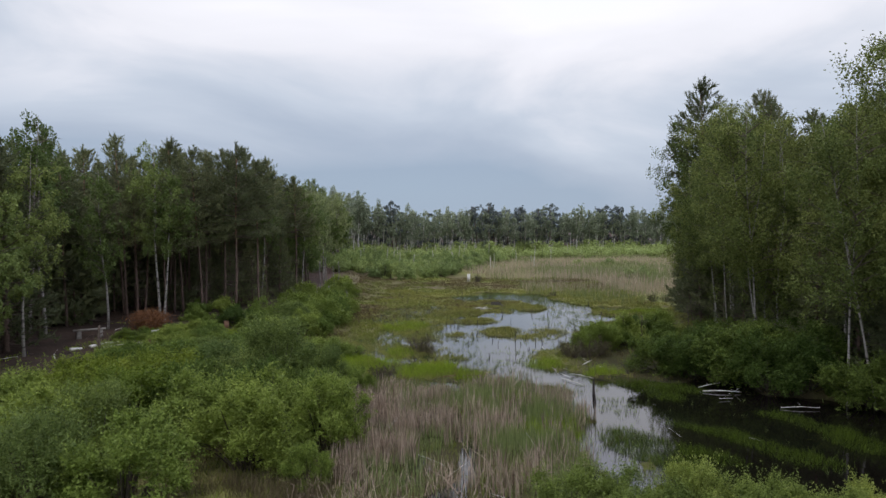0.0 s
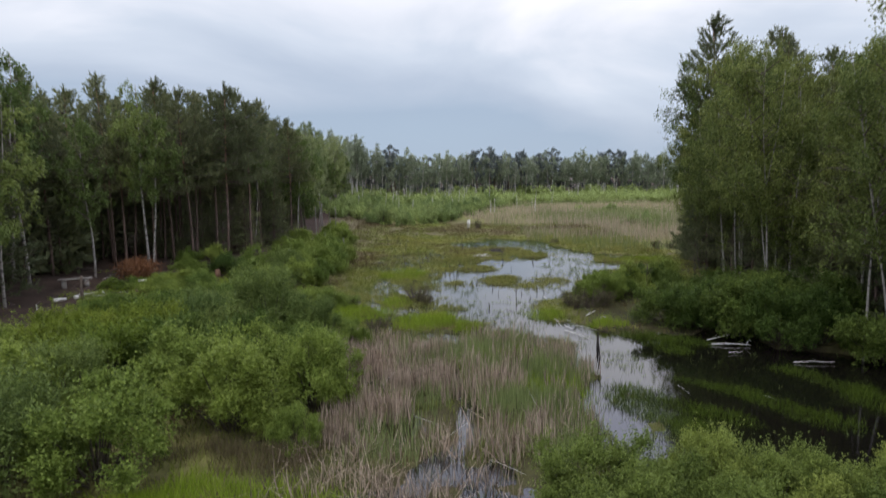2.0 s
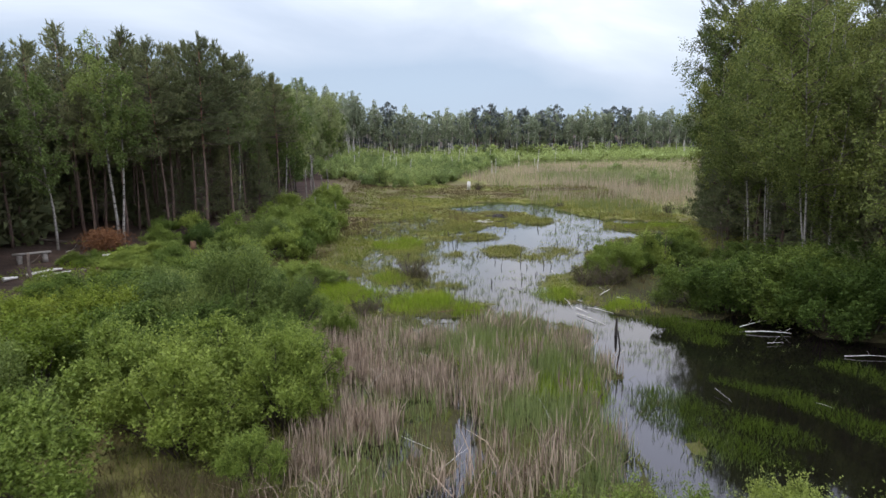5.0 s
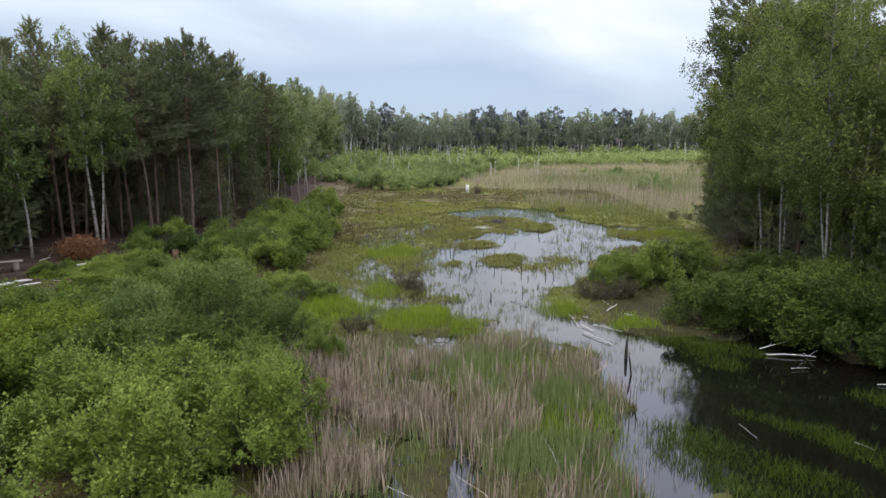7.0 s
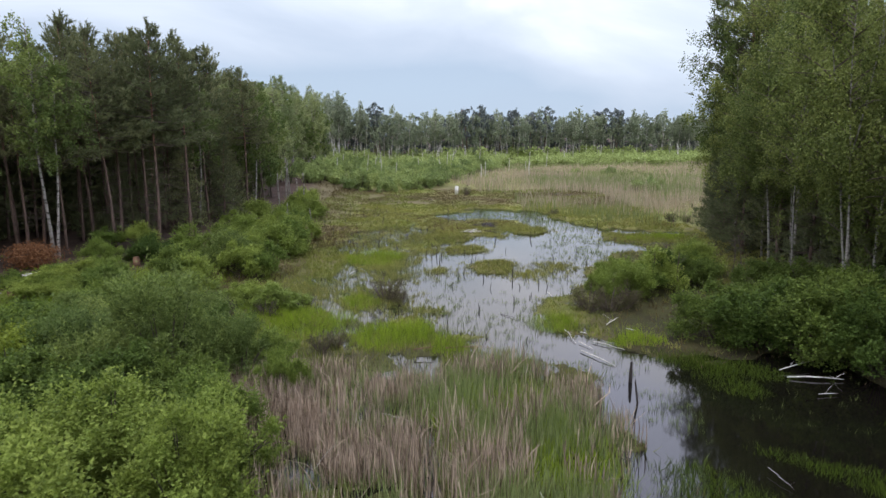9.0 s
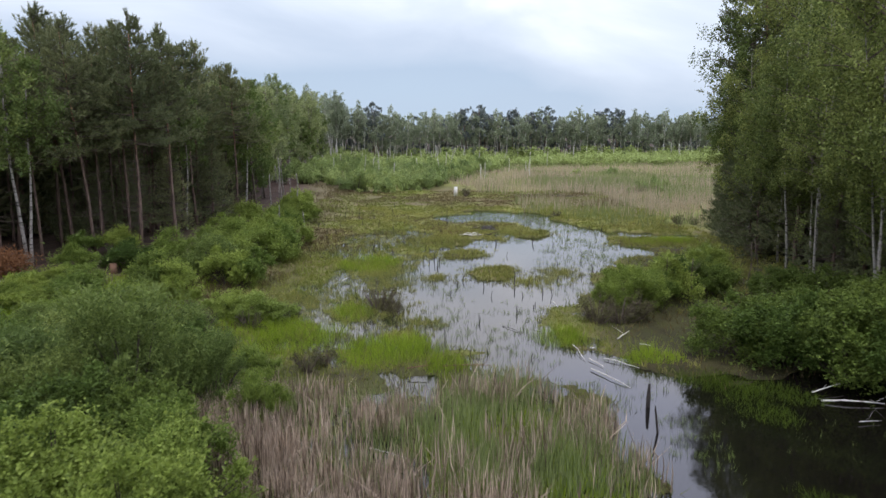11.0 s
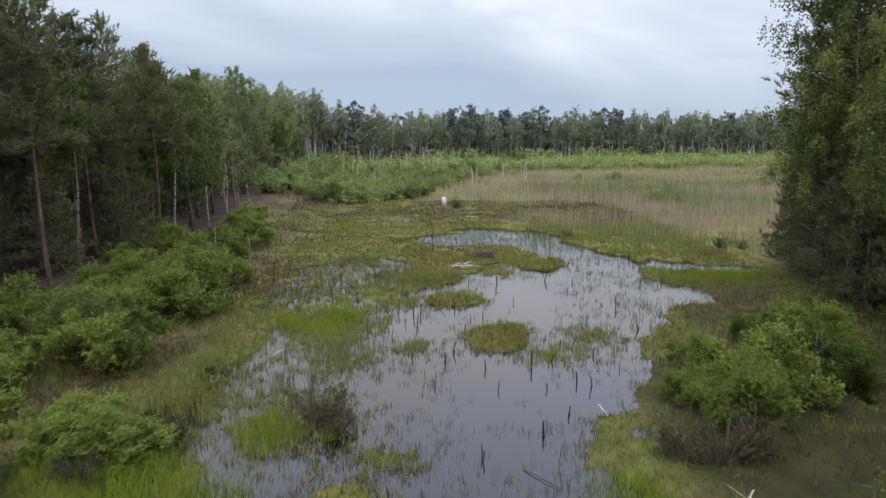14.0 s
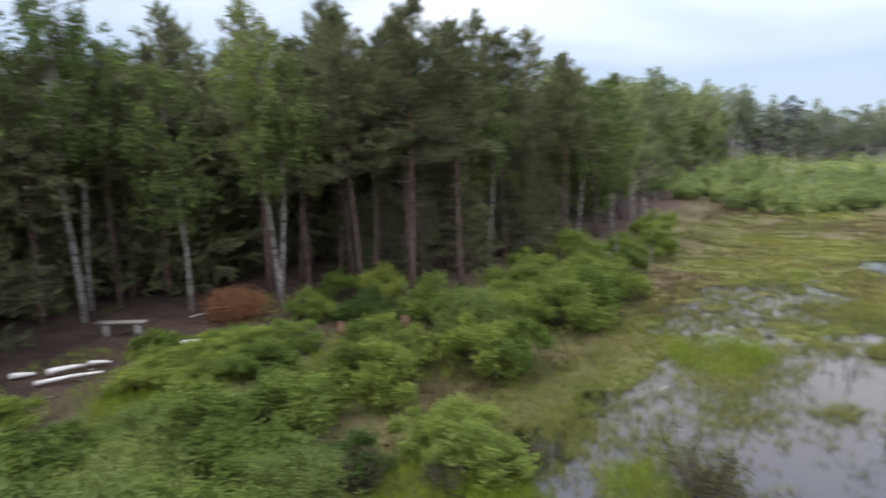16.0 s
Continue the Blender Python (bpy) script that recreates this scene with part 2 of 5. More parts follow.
# peat colour, which also stands in for tree shade on the right bank
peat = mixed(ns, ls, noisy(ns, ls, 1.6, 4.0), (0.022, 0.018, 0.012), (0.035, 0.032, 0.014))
col = mixed(ns, ls, sp.outputs[1], moss, dry)
col = mixed(ns, ls, sp.outputs[0], col, litter)
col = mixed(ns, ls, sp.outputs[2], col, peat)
ls.new(col, bsdf.inputs["Base Color"])
bsdf.inputs["Roughness"].default_value = 0.9
bsdf.inputs["Specular IOR Level"].default_value = 0.2
bumped(ns, ls, bsdf, noisy(ns, ls, 5.0, 5.0, 0.2, 0.8), 0.6, 0.08)

# ---- mesh tools ----
rng = np.random.default_rng(7)


class Geo:
    """Gathers vertices and faces for one mesh."""

    def __init__(self):
        self.v, self.f, self.n = [], [], 0

    def add(self, verts, faces):
        self.v.append(np.asarray(verts, np.float32).reshape(-1, 3))
        self.f.append(np.asarray(faces, np.int64) + self.n)
        self.n += len(self.v[-1])

    def mesh(self, name, material, smooth=False):
        me = bpy.data.meshes.new(name)
        v = np.concatenate(self.v)
        me.vertices.add(len(v))
        me.vertices.foreach_set("co", v.ravel())
        loops = np.concatenate([f.ravel() for f in self.f]).astype(np.int32)
        sizes = np.concatenate([np.full(len(f), f.shape[1], np.int32) for f in self.f])
        me.loops.add(len(loops))
        me.loops.foreach_set("vertex_index", loops)
        me.polygons.add(len(sizes))
        me.polygons.foreach_set("loop_start", np.r_[0, np.cumsum(sizes)[:-1]].astype(np.int32))
        if smooth:
            me.polygons.foreach_set("use_smooth", np.ones(len(sizes), bool))
        me.update(calc_edges=True)
        me.materials.append(material)
        return me


def unit(a):
    return a / np.maximum(np.linalg.norm(a, axis=-1, keepdims=True), 1e-9)


def tube(geo, pts, radii, sides=6, cap=True):
    """A tapered limb along points."""
    pts, radii = np.asarray(pts, float), np.asarray(radii, float)
    along = unit(np.gradient(pts, axis=0))
    ref = np.array([0.31, 0.94, 0.12]) if abs(along[0] @ [0.31, 0.94, 0.12]) < 0.9 else np.array([1.0, 0, 0])
    a = unit(np.cross(along, ref))
    b = np.cross(along, a)
    ang = np.arange(sides) * 2 * np.pi / sides
    ring = pts[:, None] + radii[:, None, None] * (np.cos(ang)[None, :, None] * a[:, None] + np.sin(ang)[None, :, None] * b[:, None])
    k, j = np.meshgrid(np.arange(len(pts) - 1), np.arange(sides), indexing="ij")
    j2 = (j + 1) % sides
    geo.add(ring, np.stack([k * sides + j, k * sides + j2, (k + 1) * sides + j2, (k + 1) * sides + j], -1).reshape(-1, 4))
    if cap:
        last = (len(pts) - 1) * sides
        geo.f.append(np.array([[last + i for i in range(sides)]]) + geo.n - len(pts) * sides)
        geo.f.append(np.array([[sides - 1 - i for i in range(sides)]]) + geo.n - len(pts) * sides)


def diamonds(geo, base, way, length, width, r=rng, flat=0.0):
    """Leaves: a four-cornered blade each; flat turns their faces to the sky."""
    n = len(base)
    way = unit(way)
    side = unit(np.cross(way, r.normal(size=(n, 3)) * (1 - flat) + [0, 0, 2.0 * flat])) * (np.broadcast_to(width, n) / 2)[:, None]
    reach = way * np.broadcast_to(length, n)[:, None]
    fold = unit(np.cross(side, way)) * (np.broadcast_to(width, n) * 0.15)[:, None]
    v = np.stack([base, base + reach * 0.45 + side + fold, base + reach, base + reach * 0.45 - side + fold], 1)
    geo.add(v, np.arange(4 * n).reshape(n, 4))


def leaflets(geo, base, way, length, width, r=rng, flat=0.0):
    """Small leaves and needles: a three-cornered blade each."""
    n = len(base)
    way = unit(way)
    side = unit(np.cross(way, r.normal(size=(n, 3)) * (1 - flat) + [0, 0, 2.0 * flat])) * (np.broadcast_to(width, n) / 2)[:, None]
    reach = way * np.broadcast_to(length, n)[:, None]
    geo.add(np.stack([base + side, base + reach, base - side], 1), np.arange(3 * n).reshape(n, 3))


def blades(geo, base, tall, wide, lean=0.18, r=rng):
    """Upright grass blades, each bent once."""
    n = len(base)
    tall, wide = np.broadcast_to(tall, n), np.broadcast_to(wide, n)
    th = r.uniform(0, 2 * np.pi, n)
    side = np.stack([np.cos(th), np.sin(th), 0 * th], 1) * (wide / 2)[:, None]
    tilt = r.normal(size=(n, 2)) * lean
    bend = r.normal(size=(n, 2)) * lean * 1.2
    m = base + np.stack([tilt[:, 0] * tall * 0.5, tilt[:, 1] * tall * 0.5, tall * 0.55], 1)
    t = m + np.stack([(tilt[:, 0] + bend[:, 0]) * tall * 0.5, (tilt[:, 1] + bend[:, 1]) * tall * 0.5, tall * 0.45], 1)
    v = np.stack([base - side, base + side, m + side * 0.8, m - side * 0.8, t], 1).reshape(-1, 3)
    i = np.arange(n)[:, None] * 5
    geo.add(v, i + np.array([[0, 1, 2, 3]]))
    geo.f.append(i + np.array([[3, 2, 4]]) + geo.n - 5 * n)


def part(name, geo, material, parent, label="", smooth=False):
    ob = new(name, geo.mesh(name, material, smooth))
    ob.parent = parent
    if label:
        tagged(ob, label)
    return ob


def thing(name, label, category, group=""):
    return tagged(new(name), label, category, group)


def stuff(name, geo, material, label, category):
    return tagged(new(name, geo.mesh(name, material)), label, category, kind="stuff")


# ---- ground ----
_lat = np.random.default_rng(3).random((256, 256))


def value_noise(x, y, scale):
    x, y = np.asarray(x, float) / scale + 71.3, np.asarray(y, float) / scale + 39.7
    i, j = np.floor(x).astype(int), np.floor(y).astype(int)
    u, v = x - i, y - j
    u, v = u * u * (3 - 2 * u), v * v * (3 - 2 * v)
    g = lambda a, b: _lat[a % 256, b % 256]
    return (g(i, j) * (1 - u) + g(i + 1, j) * u) * (1 - v) + (g(i, j + 1) * (1 - u) + g(i + 1, j + 1) * u) * v - 0.5


def ramp(v, a, b):
    t = np.clip((v - a) / (b - a), 0, 1)
    return t * t * (3 - 2 * t)


# open water: chains of (x, y, half width), and how deep each is
CHANNELS = [
    (0.5, [(2.0, 76, 1.4), (5.5, 74, 2.0), (6.6, 69, 2.4), (7.6, 65.6, 2.2), (7.3, 61, 3.7), (5.4, 57, 5.9), (2.8, 52.5, 5.5), (1.6, 48, 5.2), (0.4, 44.5, 4.4), (0.7, 41.5, 3.0), (1.2, 38.8, 1.8), (2.1, 36.6, 1.3), (3.3, 34.9, 1.2), (4.9, 33.0, 1.6), (5.6, 31.3, 1.6), (5.3, 29, 1.0), (4.6, 26.5, 0.8), (4.1, 24, 0.8), (4.4, 19, 0.8)]),
    (0.3, [(-1.0, 71.6, 2.0), (1.8, 72.0, 2.7), (5.2, 71.6, 3.0)]),
    (0.3, [(9.6, 63.8, 2.0), (13.2, 61.9, 1.1), (16.6, 61.4, 0.8)]),
    (0.35, [(8, 55.2, 2.8), (11.3, 54.8, 1.2), (10.9, 57.4, 1.2)]),
]
SIDE_POOLS = [
    (0.11, [(-6.6, 46.4, 0.5), (-6.3, 43, 0.8), (-5.8, 40, 0.75), (-4.6, 37.2, 0.45), (-3.5, 35.4, 0.25)]),
    (0.09, [(-7.8, 56.8, 0.3), (-5.6, 59.6, 0.7), (-4.2, 63, 0.7), (-2.8, 67.5, 0.5), (-1.8, 72, 0.6)]),
    (0.45, [(6.6, 29.8, 1.7), (8.6, 30.8, 2.8), (10.4, 29.0, 2.6), (12.6, 29.4, 2.0), (18, 27, 3.4)]),
    (0.30, [(6.9, 27.2, 1.5), (10.0, 25.4, 2.8), (15, 23, 3.4)]),
    (0.30, [(5.4, 23.4, 0.8), (8.0, 21.0, 2.2), (12.0, 18.5, 3.6)]),
    (0.3, [(-0.9, 33.5, 0.35), (-0.6, 29, 0.3), (-0.9, 24, 0.3), (-0.8, 19.5, 0.35)]),
    (0.14, [(-3.7, 16.8, 0.4), (-1.8, 17.4, 0.7), (0.2, 18.0, 0.5), (0.8, 16.2, 0.8)]),
]
# soggy ground, where the moss sinks and pools show through: x, y, half axes, how far it sinks
SOGGY = [(-4.8, 57.5, 4.5, 9.5, 0.12), (-5.4, 42.0, 3.4, 7.0, 0.15), (-4.6, 49.5, 2.6, 5, 0.13), (0.0, 26, 5.5, 9, 0.10), (9.5, 22, 5, 8, 0.2), (8.5, 27.0, 3.5, 2.6, 0.22), (1.5, 36.5, 3.6, 3.0, 0.10), (4.5, 45, 2.6, 7, 0.07), (-1.5, 17.5, 4, 2.5, 0.05), (9, 32.4, 4.5, 2.2, 0.13), (-2.6, 38.2, 2.6, 3.6, 0.12), (-2, 72, 5, 4, 0.06)]
ISLANDS = [(1.75, 48.8, 0.95, 1.3), (0.3, 54.8, 1.0, 1.0), (1.6, 64.2, 1.9, 1.3), (4.7, 62.9, 1.5, 1.0), (-1.6, 59.5, 1.6, 1.6), (-5.0, 51.0, 1.5, 1.6), (-4.0, 41.3, 1.3, 1.5), (13.4, 58.6, 2.2, 1.2), (-7.2, 42.8, 0.8, 0.7)]


def open_water(x, y):
    """Signed depth below the moss: positive where water stands."""
    x, y = np.asarray(x, float), np.asarray(y, float)
    wob_x = x + 1.5 * value_noise(x, y, 2.6) + 1.0 * value_noise(x + 40, y, 0.9)
    wob_y = y + 1.5 * value_noise(x + 90, y + 15, 2.6) + 1.0 * value_noise(x, y + 60, 0.9)
    best = np.full(np.broadcast(x, y).shape, -1.0)
    for deep, chain in CHANNELS + SIDE_POOLS:
        for (ax, ay, ar), (bx, by, br) in zip(chain, chain[1:]):
            dx, dy = bx - ax, by - ay
            t = np.clip(((wob_x - ax) * dx + (wob_y - ay) * dy) / (dx * dx + dy * dy), 0, 1)
            d = np.hypot(wob_x - ax - t * dx, wob_y - ay - t * dy)
            best = np.maximum(best, deep * np.clip((ar + t * (br - ar) - d) / 0.7, -1, 1))
    for ix, iy, rx, ry in ISLANDS:
        d = np.hypot((wob_x - ix) / rx, (wob_y - iy) / ry)
        best = np.minimum(best, (d - 1) * 0.3)
    return best


def left_bank(y):
    """The x at which the dry bank under the pines begins."""
    return -13.5 - 2.5 * ramp(y, 45, 25) - 6.0 * ramp(y, 75, 130)


def right_bank(y):
    return 15.2 - 1.5 * ramp(y, 30, 36) + 1.5 * ramp(y, 38, 45) + 4 * ramp(y, 55, 59) + 60 * ramp(y, 62, 74)


def ground_z(x, y):
    x, y = np.asarray(x, float), np.asarray(y, float)
    wet = open_water(x, y)
    moss = 0.09 + 0.15 * value_noise(x, y, 1.7) + 0.13 * value_noise(x, y, 0.7) + 0.06 * ramp(y, 66, 90)
    for cx, cy, rx, ry, sink in SOGGY:
        moss = moss - sink * ramp(np.hypot((x - cx) / rx, (y - cy) / ry), 1.15, 0.6)
    z = np.where(wet > 0, moss * (1 - np.clip(wet / 0.12, 0, 1)) - wet, moss + 0.04 * np.clip(-wet, 0, 1))
    dry = ramp(left_bank(y) - x, -4.0, 4.5)
    z = z * (1 - dry) + dry * (1.25 + 0.25 * value_noise(x, y, 4.0) + 0.5 * value_noise(x, y, 14.0))
    dry_r = ramp(x - right_bank(y), -2.0, 5.0)
    z = z * (1 - dry_r) + dry_r * (0.85 + 0.3 * value_noise(x, y, 5.0))
    far = ramp(y, 88, 130)
    return z * (1 - far) + far * (np.maximum(z, 0.35) + 0.3 * value_noise(x, y, 9.0))


def floor_at(x, y):
    return float(ground_z(x, y))


def spread_axis(inner0, inner1, step, outer):
    mid = list(np.arange(inner0, inner1 + 1e-6, step))
    grow, lo, hi = step, [], []
    a, b = inner0, inner1
    while a > -outer or b < outer:
        grow = min(grow * 1.22, 160)
        a, b = a - grow, b + grow
        lo.append(a), hi.append(b)
    return np.array(lo[::-1] + mid + hi)


gx, gy = spread_axis(-32, 30, 0.28, 2600), spread_axis(8, 100, 0.30, 2600)
X, Y = np.meshgrid(gx, gy, indexing="ij")
Z = ground_z(X, Y)
g = Geo()
ii, jj = np.meshgrid(np.arange(len(gx) - 1), np.arange(len(gy) - 1), indexing="ij")
ny = len(gy)
g.add(np.stack([X, Y, Z], -1), np.stack([ii * ny + jj, (ii + 1) * ny + jj, (ii + 1) * ny + jj + 1, ii * ny + jj + 1], -1).reshape(-1, 4))
ground_mesh = g.mesh("ground", GROUND, True)
cover = ground_mesh.color_attributes.new("cover", "FLOAT_COLOR", "POINT")
lit = np.maximum(ramp(left_bank(Y) - X, 1.0, 5.0), ramp(X - right_bank(Y), 0.0, 4.0))
far_wood = 172 + 27 * ramp(X, -30, 25) + 14 * ramp(X, 60, 160)
lit = np.maximum(lit, ramp(Y - far_wood, -3, 3))
dryness = (1 - 0.7 * ramp(Y, 122, 140)) * np.clip(ramp(left_bank(Y) - X, -5.0, -0.5) + 1.4 * value_noise(X, Y, 5.0) * ramp(Y, 60, 90) + 0.9 * ramp(Y, 68, 92) * ramp(X, 2, 12) + 0.15 * ramp(Y, 78, 92), 0, 1)
# shade under the right-hand trees, painted in with the peat
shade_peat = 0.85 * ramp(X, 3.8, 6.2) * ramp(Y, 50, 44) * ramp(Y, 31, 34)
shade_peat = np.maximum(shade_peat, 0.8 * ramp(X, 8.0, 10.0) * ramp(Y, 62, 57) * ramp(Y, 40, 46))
peat_and_shade = np.maximum(np.maximum(np.maximum(shade_peat, ramp(-Z, -0.05, 0.04)), 0.26 * ramp(Y, 64, 50)), 0.75 * ramp(Y, 38, 34) * ramp(X, -8, -5) * ramp(X, 6, 4))
peat_and_shade = np.maximum(peat_and_shade, 0.8 * ramp(np.hypot((X - 9.5) / 4.5, (Y - 91.5) / 1.6) + 0.8 * value_noise(X, Y, 2.0), 1.1, 0.6))
peat_and_shade = np.maximum(peat_and_shade, 0.95 * ramp(np.hypot((X - 9.5) / 5.5, (Y - 30.5) / 4.2), 1.1, 0.8))
peat_and_shade = np.maximum(peat_and_shade, 0.6 * ramp(np.hypot((X + 8.8) / 2.0, (Y - 43.5) / 8.5) + 0.5 * value_noise(X, Y, 2.5), 1.1, 0.6))
dryness = np.maximum(dryness, 0.8 * ramp(np.hypot((X + 8.5) / 6.5, (Y - 85.5) / 6.0) + 0.9 * value_noise(X, Y, 3.0), 1.1, 0.5))
cover.data.foreach_set("color", np.stack([lit, dryness, peat_and_shade, 1 + 0 * Z], -1).astype(np.float32).ravel())
tagged(new("ground", ground_mesh), "flat mossy bog with a dry bank under trees", "ground", kind="structure")

g = Geo()
g.add([(-22, 6, 0), (34, 6, 0), (34, 84, 0), (-22, 84, 0)], [(0, 1, 2, 3)])
tagged(new("water", g.mesh("water", WATER)), "still dark bog water reflecting the cloudy sky", "water", kind="structure")

# ---- trees ----


def curve(a, b, sag, n=4):
    t = np.linspace(0, 1, n)[:, None]
    return np.asarray(a) * (1 - t) + np.asarray(b) * t + np.array([0, 0, 1.0]) * sag * 4 * t * (1 - t)


def trunk_line(tall, lean, wob, r):
    n = 9
    t = np.linspace(0, 1, n)
    ph = r.uniform(0, 6.28, 4)
    x = lean[0] * t + wob * (np.sin(3.1 * t + ph[0]) - np.sin(ph[0])) + 0.3 * wob * (np.sin(9 * t + ph[1]) - np.sin(ph[1]))
    y = lean[1] * t + wob * (np.sin(2.7 * t + ph[2]) - np.sin(ph[2])) + 0.3 * wob * (np.sin(8 * t + ph[3]) - np.sin(ph[3]))
    return np.stack([x, y, t * tall - 0.25 * (1 - t)], 1)


def on_line(line, z):
    return np.array([np.interp(z, line[:, 2], line[:, k]) for k in range(2)] + [z])


def pine_geo(tall, low, reach, tufts, needle, seed, thick=0.15, stubs=10, k=12, broad=0.25, step=0.30):
    """A Scots pine: bare trunk with stubs, whorled boughs, tufted crown with a spiky leader."""
    r = np.random.default_rng(seed)
    wood, boughs, crown = Geo(), Geo(), Geo()
    line = trunk_line(tall, r.normal(size=2) * 0.25, 0.12, r)
    tube(wood, line, thick * (1 - 0.88 * np.linspace(0, 1, 9) ** 0.9), 7)
    base_z = low * tall
    spots, ways = [], []
    z = base_z
    while z < tall * 0.985:
        f = (z - base_z) / (tall - base_z)
        for _ in range(r.integers(3, 6) if f < 0.85 else 4):
            az = r.uniform(0, 2 * np.pi)
            long = reach * ((1 - f) ** 0.9 * (0.6 + 0.4 * min(1, f * 5 + 0.35)) + 0.07) * r.uniform(0.6, 1.2)
            rise = long * (0.05 + 0.75 * f) * r.uniform(0.4, 1.3)
            a = on_line(line, z + r.uniform(-0.15, 0.15))
            b = a + np.array([np.cos(az) * long, np.sin(az) * long, rise])
            tube(boughs, curve(a, b, -0.06 * long, 3), np.linspace(0.022 + 0.010 * long, 0.006, 3), 3, False)
            n = max(2, int(tufts * (0.3 + long) / reach))
            t = 1 - 0.8 * r.uniform(0, 1.0, n) ** 1.4
            p = a + (b - a) * t[:, None] + r.normal(size=(n, 3)) * np.array([0.17, 0.17, 0.10]) * (0.5 + long * 0.35)
            spots.append(p)
            ways.append(np.tile(unit(b - a) * 0.8 + [0, 0, 0.45 + 0.5 * f], (n, 1)))
        z += r.uniform(0.75, 1.25) * step * (tall / 13)
    top = np.array([on_line(line, tall * q) for q in (0.94, 0.955, 0.97, 0.985, 1.0)])
    spots.append(top), ways.append(np.tile([0, 0, 3.0], (5, 1)))
    spots, ways = np.concatenate(spots), np.concatenate(ways)
    axis = unit(ways + r.normal(size=ways.shape) * 0.4)
    axis = np.repeat(axis, k, 0)
    base = np.repeat(spots, k, 0) + axis * (r.uniform(-0.3, 1.5, len(axis)) * needle)[:, None]
    way = axis * 0.8 + r.normal(size=(len(base), 3)) * 0.45
    leaflets(crown, base, way, needle * r.uniform(0.7, 1.25, len(base)), needle * broad, r)
    for _ in range(stubs):
        zz = r.uniform(0.12, max(0.2, low + 0.08)) * tall
        az, long = r.uniform(0, 6.28), r.uniform(0.4, 1.5)
        a = on_line(line, zz)
        tube(boughs, curve(a, a + [np.cos(az) * long, np.sin(az) * long, r.uniform(-0.1, 0.35)], -0.05), [0.022, 0.016, 0.012, 0.006], 3, False)
    return wood, boughs, crown


def birch_geo(tall, low, reach, leaves, leaf, seed, thick=0.10, lean=0.5, branches=44, fork=False, droop=0.3, spray=30):
    """A birch: slim pale trunk, ascending limbs, fine hanging foliage."""
    r = np.random.default_rng(seed)
    wood, boughs, crown = Geo(), Geo(), Geo()
    line = trunk_line(tall, r.normal(size=2) * lean, 0.22, r)
    tube(wood, line, thick * (1 - 0.9 * np.linspace(0, 1, 9) ** 0.85), 7)
    if fork:
        s = on_line(line, tall * 0.45)
        e = s + [r.normal() * 0.8, r.normal() * 0.8, tall * 0.42]
        u = np.linspace(0, 1, 6)[:, None]
        tube(wood, curve(s, e, 0.0, 6) + u * (1 - u) * [0.5, 0.3, 0], np.linspace(thick * 0.55, 0.015, 6), 6)
    starts, ends, sizes = [], [], []
    for i in range(branches):
        f = r.uniform(0, 1) ** 0.9
        z = tall * (low + (0.97 - low) * f)
        az = r.uniform(0, 2 * np.pi)
        long = reach * (np.sin(np.pi * min(0.97, 0.2 + 0.76 * f)) ** 0.7 + 0.10) * r.uniform(0.5, 1.2)
        a = on_line(line, z)
        b = a + [np.cos(az) * long, np.sin(az) * long, long * r.uniform(0.1, 0.75)]
        b[2] = min(b[2], tall * 1.02)
        tube(boughs, curve(a, b, 0.1 * long), np.linspace(0.014 + 0.010 * long, 0.005, 4), 3, False)
        starts.append(a), ends.append(b), sizes.append(long + 0.25)
    starts, ends, sizes = np.array(starts), np.array(ends), np.array(sizes)
    sprays = max(20, leaves // spray)
    who = r.choice(len(starts), sprays, p=sizes / sizes.sum())
    t = (1.05 - 0.85 * r.uniform(0, 1, sprays) ** 1.3)[:, None]
    heart = starts[who] + (ends[who] - starts[who]) * t + [0, 0, 0.35] * (t * (1 - t)) + r.normal(size=(sprays, 3)) * 0.2
    which = r.integers(0, sprays, leaves)
    off = r.normal(size=(leaves, 3)) * (0.13 if spray < 60 else 0.19) * (tall / 13)
    hang = (r.uniform(0, 1, sprays) < 0.65) * r.uniform(0.5, 1.7, sprays)
    off[:, 2] -= r.uniform(0, 1, leaves) * droop * 1.6 * hang[which]
    off[:, :2] *= (1 - 0.35 * (hang[which] > 0))[:, None]
    way = r.normal(size=(leaves, 3)) + [0, 0, -0.6]
    leaflets(crown, heart[which] + off, way, leaf * r.uniform(0.75, 1.3, leaves), leaf * 0.85, r)
    return wood, boughs, crown


